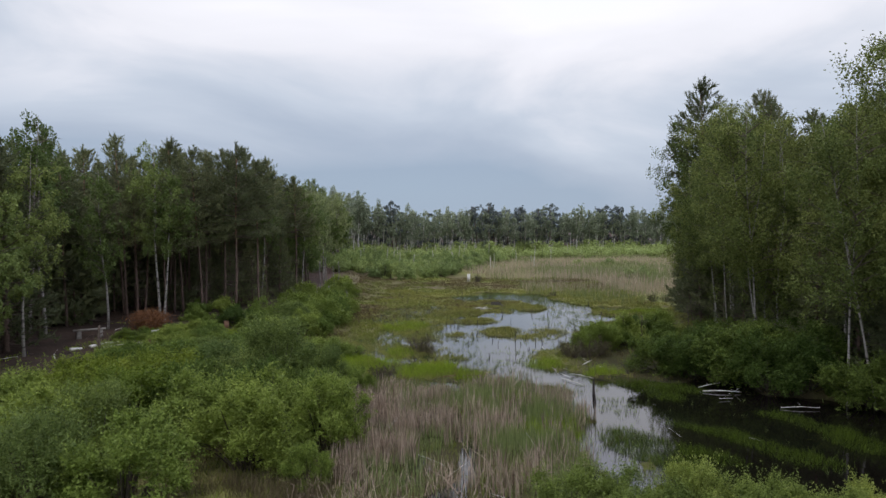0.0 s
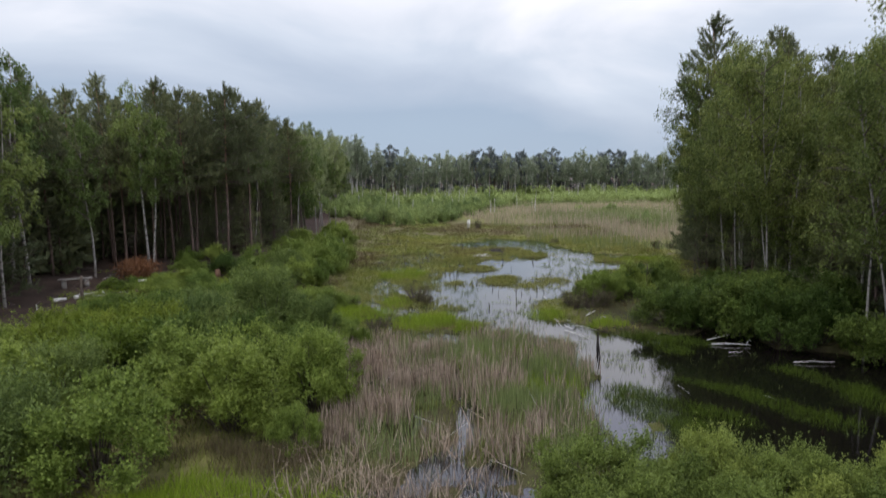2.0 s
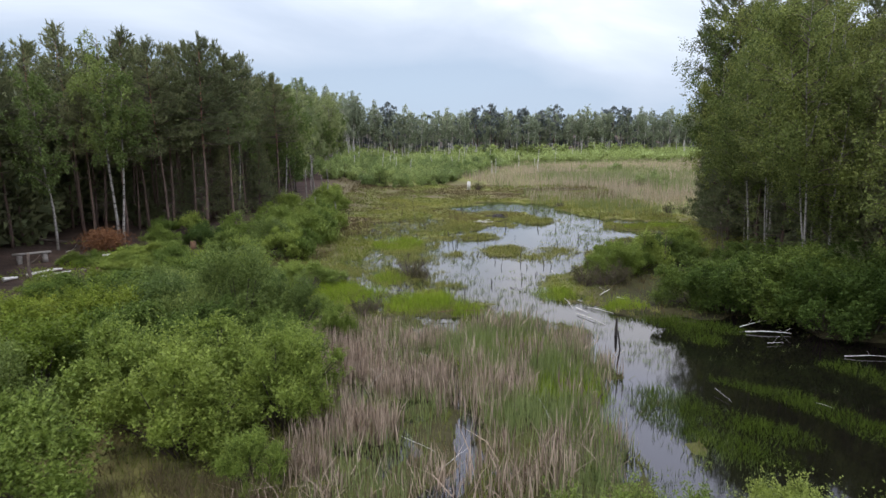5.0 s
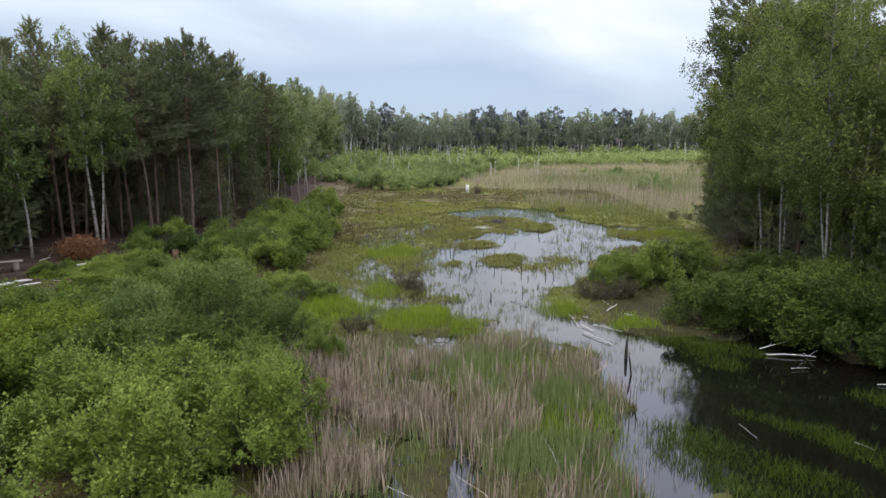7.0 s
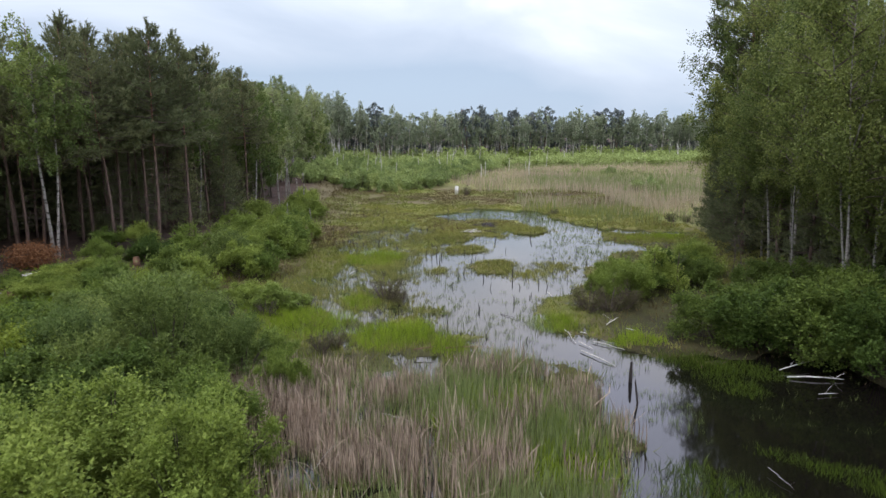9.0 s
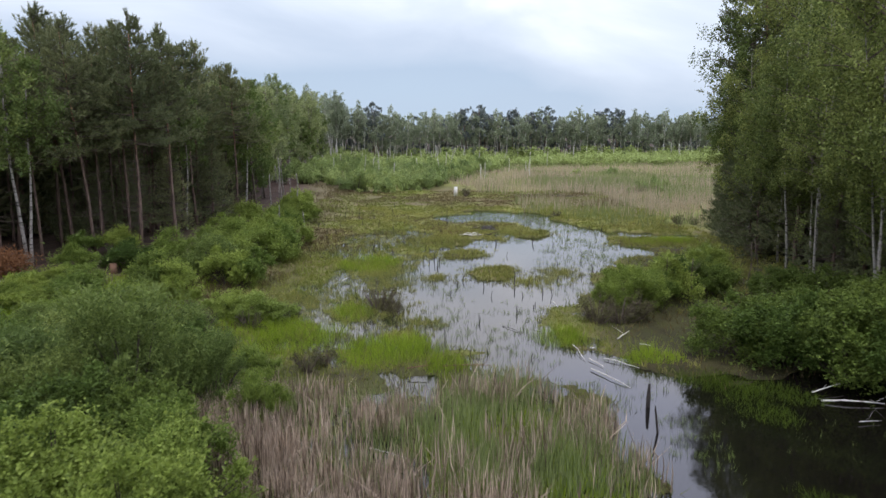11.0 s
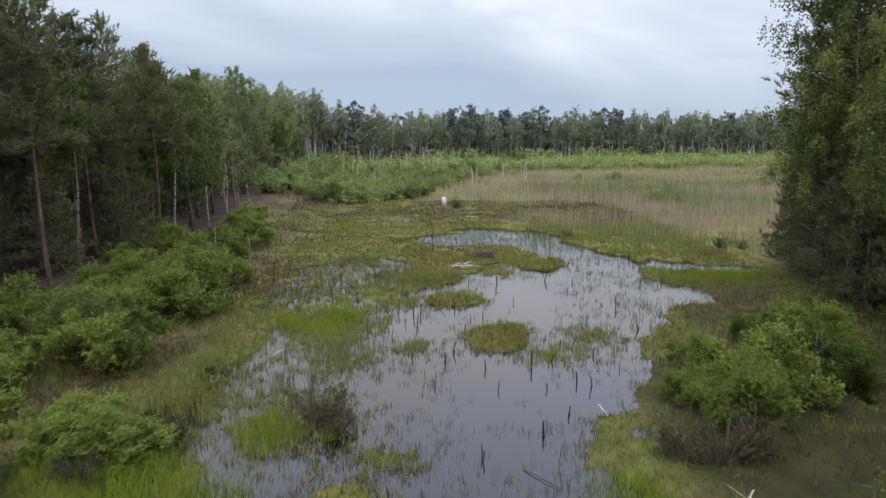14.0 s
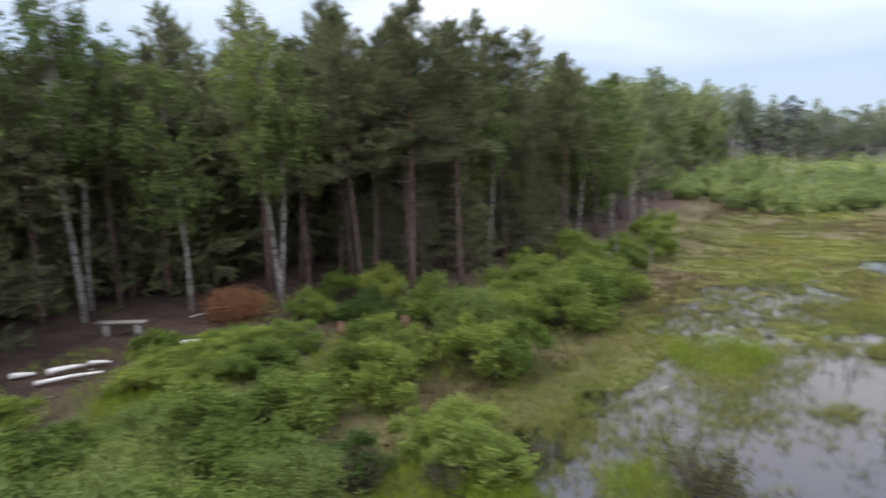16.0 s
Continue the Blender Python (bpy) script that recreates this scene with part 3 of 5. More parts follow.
def bush_geo(tall, wide, leaves, leaf, seed, stems=16, narrow=0.6, loose=0.2, spray=34, shape=diamonds):
    """A many-stemmed shrub: stems fan out of one stool, leaves in sprays on their outer half."""
    r = np.random.default_rng(seed)
    wood, crown = Geo(), Geo()
    lines = []
    for i in range(stems):
        az, out = r.uniform(0, 2 * np.pi), np.sqrt(r.uniform(0.0, 1.0)) * r.uniform(0.75, 1.15)
        h = tall * max(0.25, 1 - 0.6 * out ** 2) * r.uniform(0.62, 1.12)
        a = np.array([np.cos(az) * 0.16 * wide * out, np.sin(az) * 0.16 * wide * out, -0.15])
        b = np.array([np.cos(az) * out * wide, np.sin(az) * out * wide, h])
        c = curve(a, b, 0.16 * out * h, 5)
        tube(wood, c, np.linspace(0.034, 0.008, 5), 4, False)
        lines.append(c)
    lines = np.array(lines)
    sprays = max(24, leaves // spray)
    s = r.integers(0, stems, sprays)
    t = 1 - 0.78 * r.uniform(0, 1, sprays) ** 1.35
    k = np.minimum((t * 4).astype(int), 3)
    u = (t * 4 - k)[:, None]
    heart = lines[s, k] * (1 - u) + lines[s, k + 1] * u + r.normal(size=(sprays, 3)) * np.array([0.11, 0.11, 0.06]) * wide
    low_ones = r.uniform(0, 1, sprays) < 0.22
    heart[low_ones] *= np.array([1.05, 1.05, 0.45])
    heart[:, 2] = np.maximum(heart[:, 2], 0.10 * tall)
    grow = unit(heart * [1, 1, 0.5] + [0, 0, 0.7 * tall] + r.normal(size=(sprays, 3)) * 0.4 * wide)
    which = r.integers(0, sprays, leaves)
    shell = unit(r.normal(size=(leaves, 3)) + grow[which] * 0.9)
    size = loose * r.uniform(0.6, 1.35, sprays)
    p = heart[which] + shell * (size[which] * r.uniform(0.55, 1.05, leaves) ** 0.7)[:, None] * np.array([1.15, 1.15, 0.9])
    m = int(0.38 * leaves)
    sprig = unit(grow * [0.7, 0.7, 1.0] + [0, 0, 0.35] + r.normal(size=(sprays, 3)) * 0.35) * (loose * r.uniform(0.8, 1.9, sprays))[:, None]
    p[:m] = heart[which[:m]] + sprig[which[:m]] * r.uniform(0.2, 1.0, m)[:, None] ** 0.8 + r.normal(size=(m, 3)) * 0.24 * loose * r.uniform(0.3, 1.0, m)[:, None]
    p[:, 2] = np.maximum(p[:, 2], 0.05)
    way = shell * 0.6 + r.normal(size=(leaves, 3)) * 0.6
    way[:, 2] *= 0.6
    shape(crown, p, way, leaf * r.uniform(0.65, 1.3, leaves), leaf * narrow, r, 0.4)
    return wood, crown


def shrub_geo(tall, wide, leaves, leaf, seed, stems=16, lumps=26, narrow=0.8, airy=0.0, shape=None):
    """A dense leafy shrub: a dome of rounded lumps, each of many upright shoots set with leaves."""
    r = np.random.default_rng(seed)
    wood, crown = Geo(), Geo()
    az = np.arange(lumps) * 2.4 + r.normal(size=lumps) * 0.35
    out = np.sqrt(np.linspace(0.01, 1.0, lumps)) * r.uniform(0.82, 1.08, lumps)
    top = tall * (1 - 0.42 * out ** 2.0) * r.uniform(0.52, 1.08, lumps)
    low = r.uniform(0, 1, lumps) < 0.45 * out
    top[low] *= r.uniform(0.35, 0.7, low.sum())
    size = wide * r.uniform(0.13, 0.30, lumps)
    out = out * r.uniform(0.8, 1.2, lumps)
    heart = np.stack([np.cos(az) * out * wide * 0.86, np.sin(az) * out * wide * 0.86, np.maximum(top - size, 0.12 * tall)], 1)
    for i in range(stems):
        q = heart[r.integers(0, lumps)] + r.normal(size=3) * 0.1
        a = np.array([q[0] * 0.12, q[1] * 0.12, -0.15])
        tube(wood, curve(a, q, 0.10 * tall * r.uniform(0, 1), 5), np.linspace(0.034, 0.009, 5), 4, False)
    per = 13
    n = max(lumps, leaves // per)
    k = r.choice(lumps, n, p=size ** 1.6 / (size ** 1.6).sum())
    shell = unit(r.normal(size=(n, 3)) + [0, 0, 0.8] + heart[k] * [0.5, 0.5, 0] / wide)
    grow = unit(shell * [0.55, 0.55, 0.5] + [0, 0, 0.8] + r.normal(size=(n, 3)) * 0.3)
    root = heart[k] + shell * (size[k] * r.uniform(0.35, 0.95, n))[:, None]
    long = size[k] * r.uniform(0.25, 0.9 + 0.8 * airy, n) * np.where(r.uniform(0, 1, n) < 0.10, 1.7, 1.0)
    w = np.repeat(np.arange(n), per)
    t = r.uniform(0.0, 1.0, len(w)) ** 0.8
    way = r.normal(size=(len(w), 3))
    p = root[w] + grow[w] * (long[w] * t)[:, None] + unit(way) * (leaf * 0.7 * (1.35 - t))[:, None]
    p[:, 2] = np.maximum(p[:, 2], 0.05)
    way = unit(way) * 0.8 + grow[w] * 0.55
    way[:, 2] *= 0.7
    (shape or leaflets)(crown, p, way, leaf * r.uniform(0.7, 1.3, len(w)), leaf * narrow, r, 0.45)
    return wood, crown


def joined(models, spots, bark, leaf, names, labels):
    """Many cheap trees as two meshes of kind stuff: (x, y, size) each."""
    wood, crown = Geo(), Geo()
    for i, (x, y, s) in enumerate(spots):
        th = rng.uniform(0, 6.28)
        rot = (np.array([[math.cos(th), -math.sin(th), 0], [math.sin(th), math.cos(th), 0], [0, 0, 1]]) * s).T.astype(np.float32)
        move = np.array([x, y, floor_at(x, y)], np.float32)
        model = models[i % len(models)]
        for src, dst in ((model[0], wood), (model[-1], crown)):
            n0 = dst.n
            dst.v += [v @ rot + move for v in src.v]
            dst.f += [f + n0 for f in src.f]
            dst.n += src.n
    stuff(names[0], crown, leaf, labels[0], "forest")
    stuff(names[1], wood, bark, labels[1], "forest")


def plant(name, geos, bark, leaf, label, category, group, at, turn=0.0, size=1.0, crown_name="crown"):
    """One tree or shrub with its trunk and crown."""
    root = thing(name, label, category, group)
    part("trunk" if crown_name == "crown" else "branchwork", geos[0], bark, root, smooth=True)
    if len(geos) == 3:
        tagged(part("branchwork", geos[1], TWIG_BARK, root, "thin brown branches"), kind="stuff")
    part(crown_name, geos[-1], leaf, root)
    root.matrix_basis = pose(*at, 0, 0, turn) @ Matrix.Scale(size, 4)
    return root


class Stand:
    """Models of one kind, each built once; sow() sets the next one, copied after the first use."""

    def __init__(self, name, models, bark, leaf, label, category, group, crown_name="crown"):
        self.args, self.models, self.made, self.n = (name, bark, leaf, label, category, group, crown_name), models, {}, 0

    def sow(self, x, y, size=1.0, turn=None, model=None, sink=0.0, tall=1.0):
        name, bark, leaf, label, category, group, crown_name = self.args
        k = self.n % len(self.models) if model is None else model
        self.n += 1
        turn = rng.uniform(0, 360) if turn is None else turn
        at = (x, y, floor_at(x, y) - sink)
        if k not in self.made:
            self.made[k] = plant(name, self.models[k], bark, leaf, label, category, group, at, turn, size, crown_name)
            self.made[k].matrix_basis = pose(*at, 0, 0, turn) @ Matrix.Diagonal((size, size, size * tall, 1))
            return self.made[k]
        ob = copy_thing(self.made[k], Matrix.Identity(4))
        ob.matrix_basis = pose(*at, 0, 0, turn) @ Matrix.Diagonal((size, size, size * tall, 1))
        return ob


pines = Stand("pine_tree", [pine_geo(13.0, 0.48, 2.8, 15, 0.21, 11, thick=0.12, stubs=42, k=22, broad=0.2, step=0.27), pine_geo(12.6, 0.52, 2.5, 15, 0.21, 12, thick=0.12, stubs=42, k=22, broad=0.2, step=0.27), pine_geo(13.4, 0.44, 3.1, 15, 0.21, 13, thick=0.12, stubs=42, k=22, broad=0.2, step=0.27), pine_geo(12.0, 0.52, 2.4, 15, 0.21, 14, thick=0.12, stubs=42, k=22, broad=0.2, step=0.27), pine_geo(12.8, 0.46, 2.6, 15, 0.21, 15, thick=0.12, stubs=42, k=22, broad=0.2, step=0.27)],
              PINE_BARK, NEEDLE, "tall pine with bare reddish trunk and dark green tufted crown", "tree", "pines of the forest edge")
fill_pines = Stand("pine_tree", [pine_geo(13.0, 0.50, 2.5, 7, 0.34, 21, 0.105, 6, 12, 0.26, 0.40), pine_geo(12.4, 0.52, 2.4, 7, 0.34, 22, 0.105, 6, 12, 0.26, 0.40), pine_geo(11.6, 0.46, 2.4, 7, 0.34, 23, 0.105, 6, 12, 0.26, 0.40)],
                   PINE_BARK, NEEDLE, "slender pine inside the dense dark forest", "tree", "pines inside the forest")
low_pines = Stand("pine_tree", [pine_geo(11.5, 0.08, 2.4, 10, 0.21, 31, k=18, broad=0.2), pine_geo(9.5, 0.05, 2.2, 10, 0.21, 32, k=18, broad=0.2)],
                  PINE_BARK, NEEDLE, "pine with boughs down to the ground at the bog's edge", "tree", "pines beside the bog")
birches = Stand("birch_tree", [birch_geo(13.5, 0.30, 2.4, 15000, 0.095, 41, 0.08, branches=42, fork=True, spray=75), birch_geo(12.6, 0.26, 2.3, 15000, 0.095, 42, 0.08, branches=42, spray=75), birch_geo(14.4, 0.34, 2.4, 15000, 0.095, 43, 0.08, branches=42, fork=True, spray=75), birch_geo(11.2, 0.20, 2.2, 15000, 0.095, 44, 0.08, branches=42, spray=75), birch_geo(13.6, 0.28, 2.2, 12000, 0.095, 45, 0.065, 1.0, branches=42, fork=True, spray=75), birch_geo(13.2, 0.24, 2.0, 11000, 0.095, 46, 0.062, 1.2, branches=42, spray=75)],
                BIRCH_BARK, BIRCH_LEAF, "tall birch with slim white trunk and fine green hanging foliage", "tree", "birches beside the water")
edge_birches = Stand("birch_tree", [birch_geo(11.5, 0.40, 1.7, 6000, 0.125, 51, 0.10, 0.3), birch_geo(12.5, 0.46, 1.7, 6000, 0.125, 52, 0.11, 0.3, fork=True), birch_geo(10.5, 0.32, 1.6, 5600, 0.125, 53, 0.09, 0.4)],
                     BIRCH_BARK, FOREST_LEAF, "birch with pale bare trunk and light crown", "tree", "birches of the forest edge")
oaks = Stand("broadleaf_tree", [birch_geo(10.5, 0.22, 2.3, 11000, 0.13, 55, 0.13, 0.2, 50, droop=0.1, spray=40), birch_geo(9.0, 0.15, 2.2, 10000, 0.13, 56, 0.12, 0.3, 50, droop=0.1, spray=40)],
             TWIG_BARK, FOREST_LEAF, "leafy broadleaf tree with rich green crown", "tree", "broadleaf trees of the forest edge")
shore_birches = Stand("birch_tree", [birch_geo(11.0, 0.10, 2.0, 6500, 0.135, 57, 0.09, 0.4, 40), birch_geo(12.0, 0.18, 2.1, 6500, 0.135, 58, 0.10, 0.5, 40, True)],
                      BIRCH_BARK, SHORE_LEAF, "birch leafed down to the shrubs beside the bog", "tree", "birches along the shore")
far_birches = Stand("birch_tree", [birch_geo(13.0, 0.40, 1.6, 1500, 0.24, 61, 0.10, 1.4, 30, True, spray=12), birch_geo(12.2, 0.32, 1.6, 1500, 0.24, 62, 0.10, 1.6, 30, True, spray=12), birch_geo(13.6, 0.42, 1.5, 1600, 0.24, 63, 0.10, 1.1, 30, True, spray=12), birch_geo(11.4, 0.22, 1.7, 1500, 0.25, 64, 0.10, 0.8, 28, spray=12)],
                    FAR_BARK, BIRCH_HAZED, "distant pale-trunked birch at the far side of the bog", "tree", "far birches")
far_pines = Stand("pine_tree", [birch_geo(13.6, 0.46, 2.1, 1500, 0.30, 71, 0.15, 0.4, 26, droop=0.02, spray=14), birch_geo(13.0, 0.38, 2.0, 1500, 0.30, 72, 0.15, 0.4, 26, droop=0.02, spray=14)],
                  PINE_BARK, NEEDLE_HAZED, "distant dark pine in the far forest", "tree", "far pines")

# pines and birches of the forest edge on the dry bank
for x, y, s in ((-25.9, 36.4, 0.86), (-26.6, 41.4, 0.82), (-21.6, 50.0, 0.9), (-19.8, 49.6, 0.86), (-18.8, 50.8, 0.9), (-17.4, 49.2, 0.9), (-18.2, 57.2, 0.88), (-19.4, 48.2, 0.84), (-16.4, 51.6, 0.9),
                (-19.6, 54.9, 0.9), (-17.7, 57.8, 0.86), (-16.4, 62.2, 0.84), (-19.8, 62.5, 0.9), (-23.2, 46.4, 0.8), (-24.0, 49.0, 0.84), (-21.0, 53.5, 0.9), (-26.4, 43.5, 0.84), (-28.6, 38.6, 0.84), (-24.2, 33.6, 1.02), (-26.8, 31.0, 1.0), (-18.6, 66.5, 0.86)):
    pines.sow(x, y, s * (1.03 if 45 < y < 64 else 1.0))
for x, y, s, k in ((-21.0, 45.1, 0.95, 1), (-20.6, 44.8, 0.88, 0), (-23.0, 42.3, 0.94, 2), (-24.9, 39.1, 1.02, 1), (-17.6, 55.8, 0.8, 0), (-22.4, 33.6, 0.95, 2), (-23.6, 28.5, 1.05, 0), (-16.3, 63.8, 0.85, 0), (-26.6, 40.2, 1.0, 1)):
    edge_birches.sow(x, y, s, None, k)
for x, y, s in ((-24.8, 30.2, 1.1), (-23.0, 31.6, 1.0), (-16.9, 68.2, 0.9), (-18.4, 71.6, 1.0), (-19.4, 76.0, 1.05), (-25.6, 26.0, 1.1), (-21.4, 29.0, 0.75)):
    oaks.sow(x, y, s)
# forest behind them, single trees first, the depth of it joined
deep = []
for gx0 in np.arange(-60, -19, 2.9):
    for gy0 in np.arange(6, 90, 2.9):
        x, y = gx0 + rng.uniform(-1.2, 1.2), gy0 + rng.uniform(-1.2, 1.2)
        edge = -24.8 if y < 45 else -19.5 if y < 66 else -20.5
        if x < edge - rng.uniform(0, 2.0):
            if x > -36 and 20 < y < 78:
                fill_pines.sow(x, y, rng.uniform(0.80, 0.95) * (1.03 if 46 < y < 64 else 0.86))
            elif x < -36 or rng.random() < 0.8:
                deep.append((x, y, rng.uniform(0.7, 0.84)))
for i in range(230):
    x, y = rng.uniform(-37, -26.5), rng.uniform(8, 80)
    deep.append((x, y, rng.uniform(0.55, 0.72)))
saplings = Stand("pine_sapling", [pine_geo(3.0, 0.05, 1.0, 7, 0.20, 33, 0.05, 0, 12, 0.26, 1.1)], PINE_BARK, NEEDLE, "young pine in the shade of the forest", "tree", "young pines under the forest")
for i in range(44):
    saplings.sow(rng.uniform(-40, -27.5), rng.uniform(32, 62), rng.uniform(0.55, 1.2))
for i in range(16):
    saplings.sow(rng.uniform(-27, -22), rng.uniform(50, 66), rng.uniform(0.4, 0.9))
joined([pine_geo(12.8, 0.22, 2.1, 3, 1.1, 24, 0.14, 0, 4, 0.4, 0.8), pine_geo(12.0, 0.04, 2.2, 3, 1.1, 25, 0.14, 0, 4, 0.4, 0.8)], deep, PINE_BARK, NEEDLE,
       ("forest_crowns", "forest_trunks"), ("dense dark crowns deep in the pine forest", "trunks deep in the pine forest"))
# mixed wood that runs on along the bog's shore
for i in range(104):
    y = rng.uniform(66, 172)
    edge = -17.5 - 9.5 * float(ramp(y, 66, 130))
    x = edge - abs(rng.normal()) * 5.5 - 0.6
    s = rng.uniform(0.8, 1.0) if y < 95 else rng.uniform(1.04, 1.22)
    u = rng.random()
    (far_birches if y > 155 else shore_birches if u < 0.72 else oaks).sow(x, y, s)
for x, y, s in ((-18.4, 60.2, 0.85), (-24.0, 34.6, 1.12), (-19.4, 55.6, 0.8), (-16.9, 58.6, 0.6), (-18.6, 51.6, 0.5), (-17.9, 54.6, 0.62), (-18.9, 57.6, 0.7), (-17.6, 62.0, 0.72), (-19.6, 59.6, 0.8), (-20.6, 51.4, 0.55), (-19.2, 70.0, 0.8)):
    low_pines.sow(x, y, s)
shore = []
for i in range(230):
    y = rng.uniform(80, 215)
    shore.append((-30.0 - 6 * float(ramp(y, 80, 130)) - rng.uniform(0, 46), y, rng.uniform(0.85, 1.08)))

# birches and pines beside the dark water
for x, y, s, k in ((17.0, 33.2, 0.92, 0), (19.6, 36.0, 0.95, 2), (17.6, 41.8, 0.92, 2), (16.4, 44.8, 1.0, 0), (16.1, 46.8, 0.92, 1), (18.4, 46.2, 1.08, 1), (16.6, 52.6, 1.0, 3), (17.7, 55.6, 1.2, 1), (18.3, 58.8, 1.05, 3), (19.2, 61.4, 0.95, 1),
                   (16.0, 37.6, 0.9, 3), (18.8, 30.6, 1.12, 2), (20.6, 33.4, 1.12, 0), (17.2, 29.2, 1.0, 1), (19.2, 48.2, 1.08, 0), (18.6, 52.0, 1.12, 2), (21.0, 57.0, 1.15, 0), (21.8, 44.0, 0.88, 2), (22.0, 39.0, 0.95, 1), (21.5, 28.0, 1.12, 0), (18.8, 26.0, 1.1, 3), (21.4, 62.6, 0.9, 3), (17.0, 49.6, 0.85, 3), (24.5, 31.5, 1.15, 2), (16.4, 40.0, 0.8, 3), (19.6, 43.6, 0.95, 1), (14.7, 37.2, 1.0, 4), (15.1, 37.6, 0.98, 5), (15.2, 42.4, 0.9, 5), (15.1, 29.6, 0.95, 4), (16.5, 45.2, 0.98, 5)):
    birches.sow(x, y, s, None, k)
leaning = birches.sow(16.2, 29.6, 0.9, None, 4)
leaning.matrix_basis = pose(16.2, 29.6, floor_at(16.2, 29.6), 0, -13, 0) @ Matrix.Scale(0.9, 4)
for x, y, s, k in ((19.6, 56.6, 1.36, 2), (19.9, 59.4, 1.22, 0), (23.5, 56.5, 1.3, 0), (20.2, 50.2, 1.12, 2), (22.5, 48.0, 1.1, 4)):
    pines.sow(x, y, s, None, k)
for x, y, s in ((16.4, 50.8, 0.72), (17.0, 47.8, 0.8), (16.4, 43.4, 0.7), (17.0, 40.2, 0.75), (16.9, 35.6, 0.72), (17.6, 38.0, 0.8), (17.4, 33.0, 0.7), (17.0, 55.4, 0.62), (17.9, 58.2, 0.72), (18.6, 44.6, 0.8), (16.6, 52.6, 0.85), (18.0, 30.4, 0.75), (20.0, 62.6, 0.85), (21.4, 64.0, 0.8), (18.6, 60.9, 0.7), (20.0, 46.8, 0.95), (18.5, 39.8, 0.9), (22.0, 36.0, 1.0), (20.5, 30.6, 0.95), (21.5, 51.5, 1.1)):
    low_pines.sow(x, y, s)
deep = []
for gx0 in np.arange(22.5, 48, 2.9):
    for gy0 in np.arange(8, 66, 2.9):
        x, y = gx0 + rng.uniform(-1.2, 1.2), gy0 + rng.uniform(-1.2, 1.2)
        if x < 27 and 22 < y:
            (fill_pines if rng.random() < 0.5 else edge_birches).sow(x, y, rng.uniform(0.95, 1.12))
        else:
            deep.append((x, y, rng.uniform(0.9, 1.1)))
for i in range(110):
    deep.append((rng.uniform(19.5, 26), rng.uniform(24, 62), rng.uniform(0.45, 0.8)))
joined([pine_geo(12.8, 0.2, 2.1, 3, 1.1, 26, 0.14, 0, 4, 0.4, 0.8), pine_geo(12.0, 0.04, 2.2, 3, 1.1, 27, 0.14, 0, 4, 0.4, 0.8)], deep, PINE_BARK, NEEDLE,
       ("wood_crowns", "wood_trunks"), ("dense crowns of the mixed wood by the water", "trunks inside the mixed wood by the water"))


# far wood across the bog
def far_edge(x):
    return 172 + 27 * ramp(x, -30, 25) + 14 * ramp(x, 60, 160)


front = []
for i in range(360):
    x = -46 + 226 * i / 359 + rng.normal() * 0.8
    d = abs(rng.normal()) * 5
    y = float(far_edge(x)) + d - 3.5
    piny = math.exp(-(((x - 10) / 22) ** 2)) + 0.35 * math.sin(x * 0.19) + rng.normal() * 0.25
    if i % 5 < 2:
        (far_pines if piny > 0.5 and d > 1.5 else far_birches).sow(x, y, rng.uniform(0.84, 1.06))
    else:
        front.append((x, y, rng.uniform(0.84, 1.06)))
for x in np.arange(-62, 195, 1.7):
    x = float(x) + rng.uniform(-0.8, 0.8)
    shore.append((x, float(far_edge(x)) + rng.uniform(3, 7), rng.uniform(0.5, 0.95)))
for row, gap in ((6, 2.6), (10, 2.6), (15, 3.0), (21, 3.4)):
    for x in np.arange(-62, 195, gap):
        x = float(x) + rng.uniform(-0.8, 0.8)
        shore.append((x, float(far_edge(x)) + row + rng.uniform(-1.5, 1.5), rng.uniform(0.70, 0.90) + 0.17 * math.exp(-(((x - 12) / 20) ** 2)) + (0.1 if x > 75 else 0)))
joined([birch_geo(11.8, 0.02, 2.4, 700, 0.45, 83, 0.09, 0.6, 9, spray=12), birch_geo(11.0, 0.0, 2.5, 700, 0.45, 84, 0.09, 0.6, 9, spray=12)], [q for k, q in enumerate(shore) if k % 10 > 6], BIRCH_BARK, BIRCH_HAZED,
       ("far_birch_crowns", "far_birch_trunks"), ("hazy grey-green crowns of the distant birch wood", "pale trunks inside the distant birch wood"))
joined([birch_geo(12.8, 0.38, 1.6, 620, 0.36, 87, 0.10, 1.6, 22, True, spray=8), birch_geo(12.0, 0.28, 1.7, 620, 0.36, 88, 0.09, 1.4, 22, True, spray=8), birch_geo(9.5, 0.10, 1.8, 560, 0.36, 89, 0.08, 0.8, 18, spray=8)], front, FAR_BARK, BIRCH_HAZED,
       ("far_row_crowns", "far_row_trunks"), ("airy birch crowns across the bog, greyed by painted haze", "slim pale birch trunks across the bog"))
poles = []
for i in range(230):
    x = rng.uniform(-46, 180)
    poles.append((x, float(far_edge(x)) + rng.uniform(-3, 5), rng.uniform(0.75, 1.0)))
joined([birch_geo(12.2, 0.55, 1.6, 260, 0.42, 85, 0.08, 1.3, 9, True, spray=10), birch_geo(11.4, 0.5, 1.6, 260, 0.42, 86, 0.08, 1.3, 9, spray=10)], poles, FAR_BARK, BIRCH_HAZED,
       ("far_edge_crowns", "far_edge_trunks"), ("thin crowns at the edge of the distant wood, paled by painted haze", "slender pale trunks at the edge of the distant wood"))
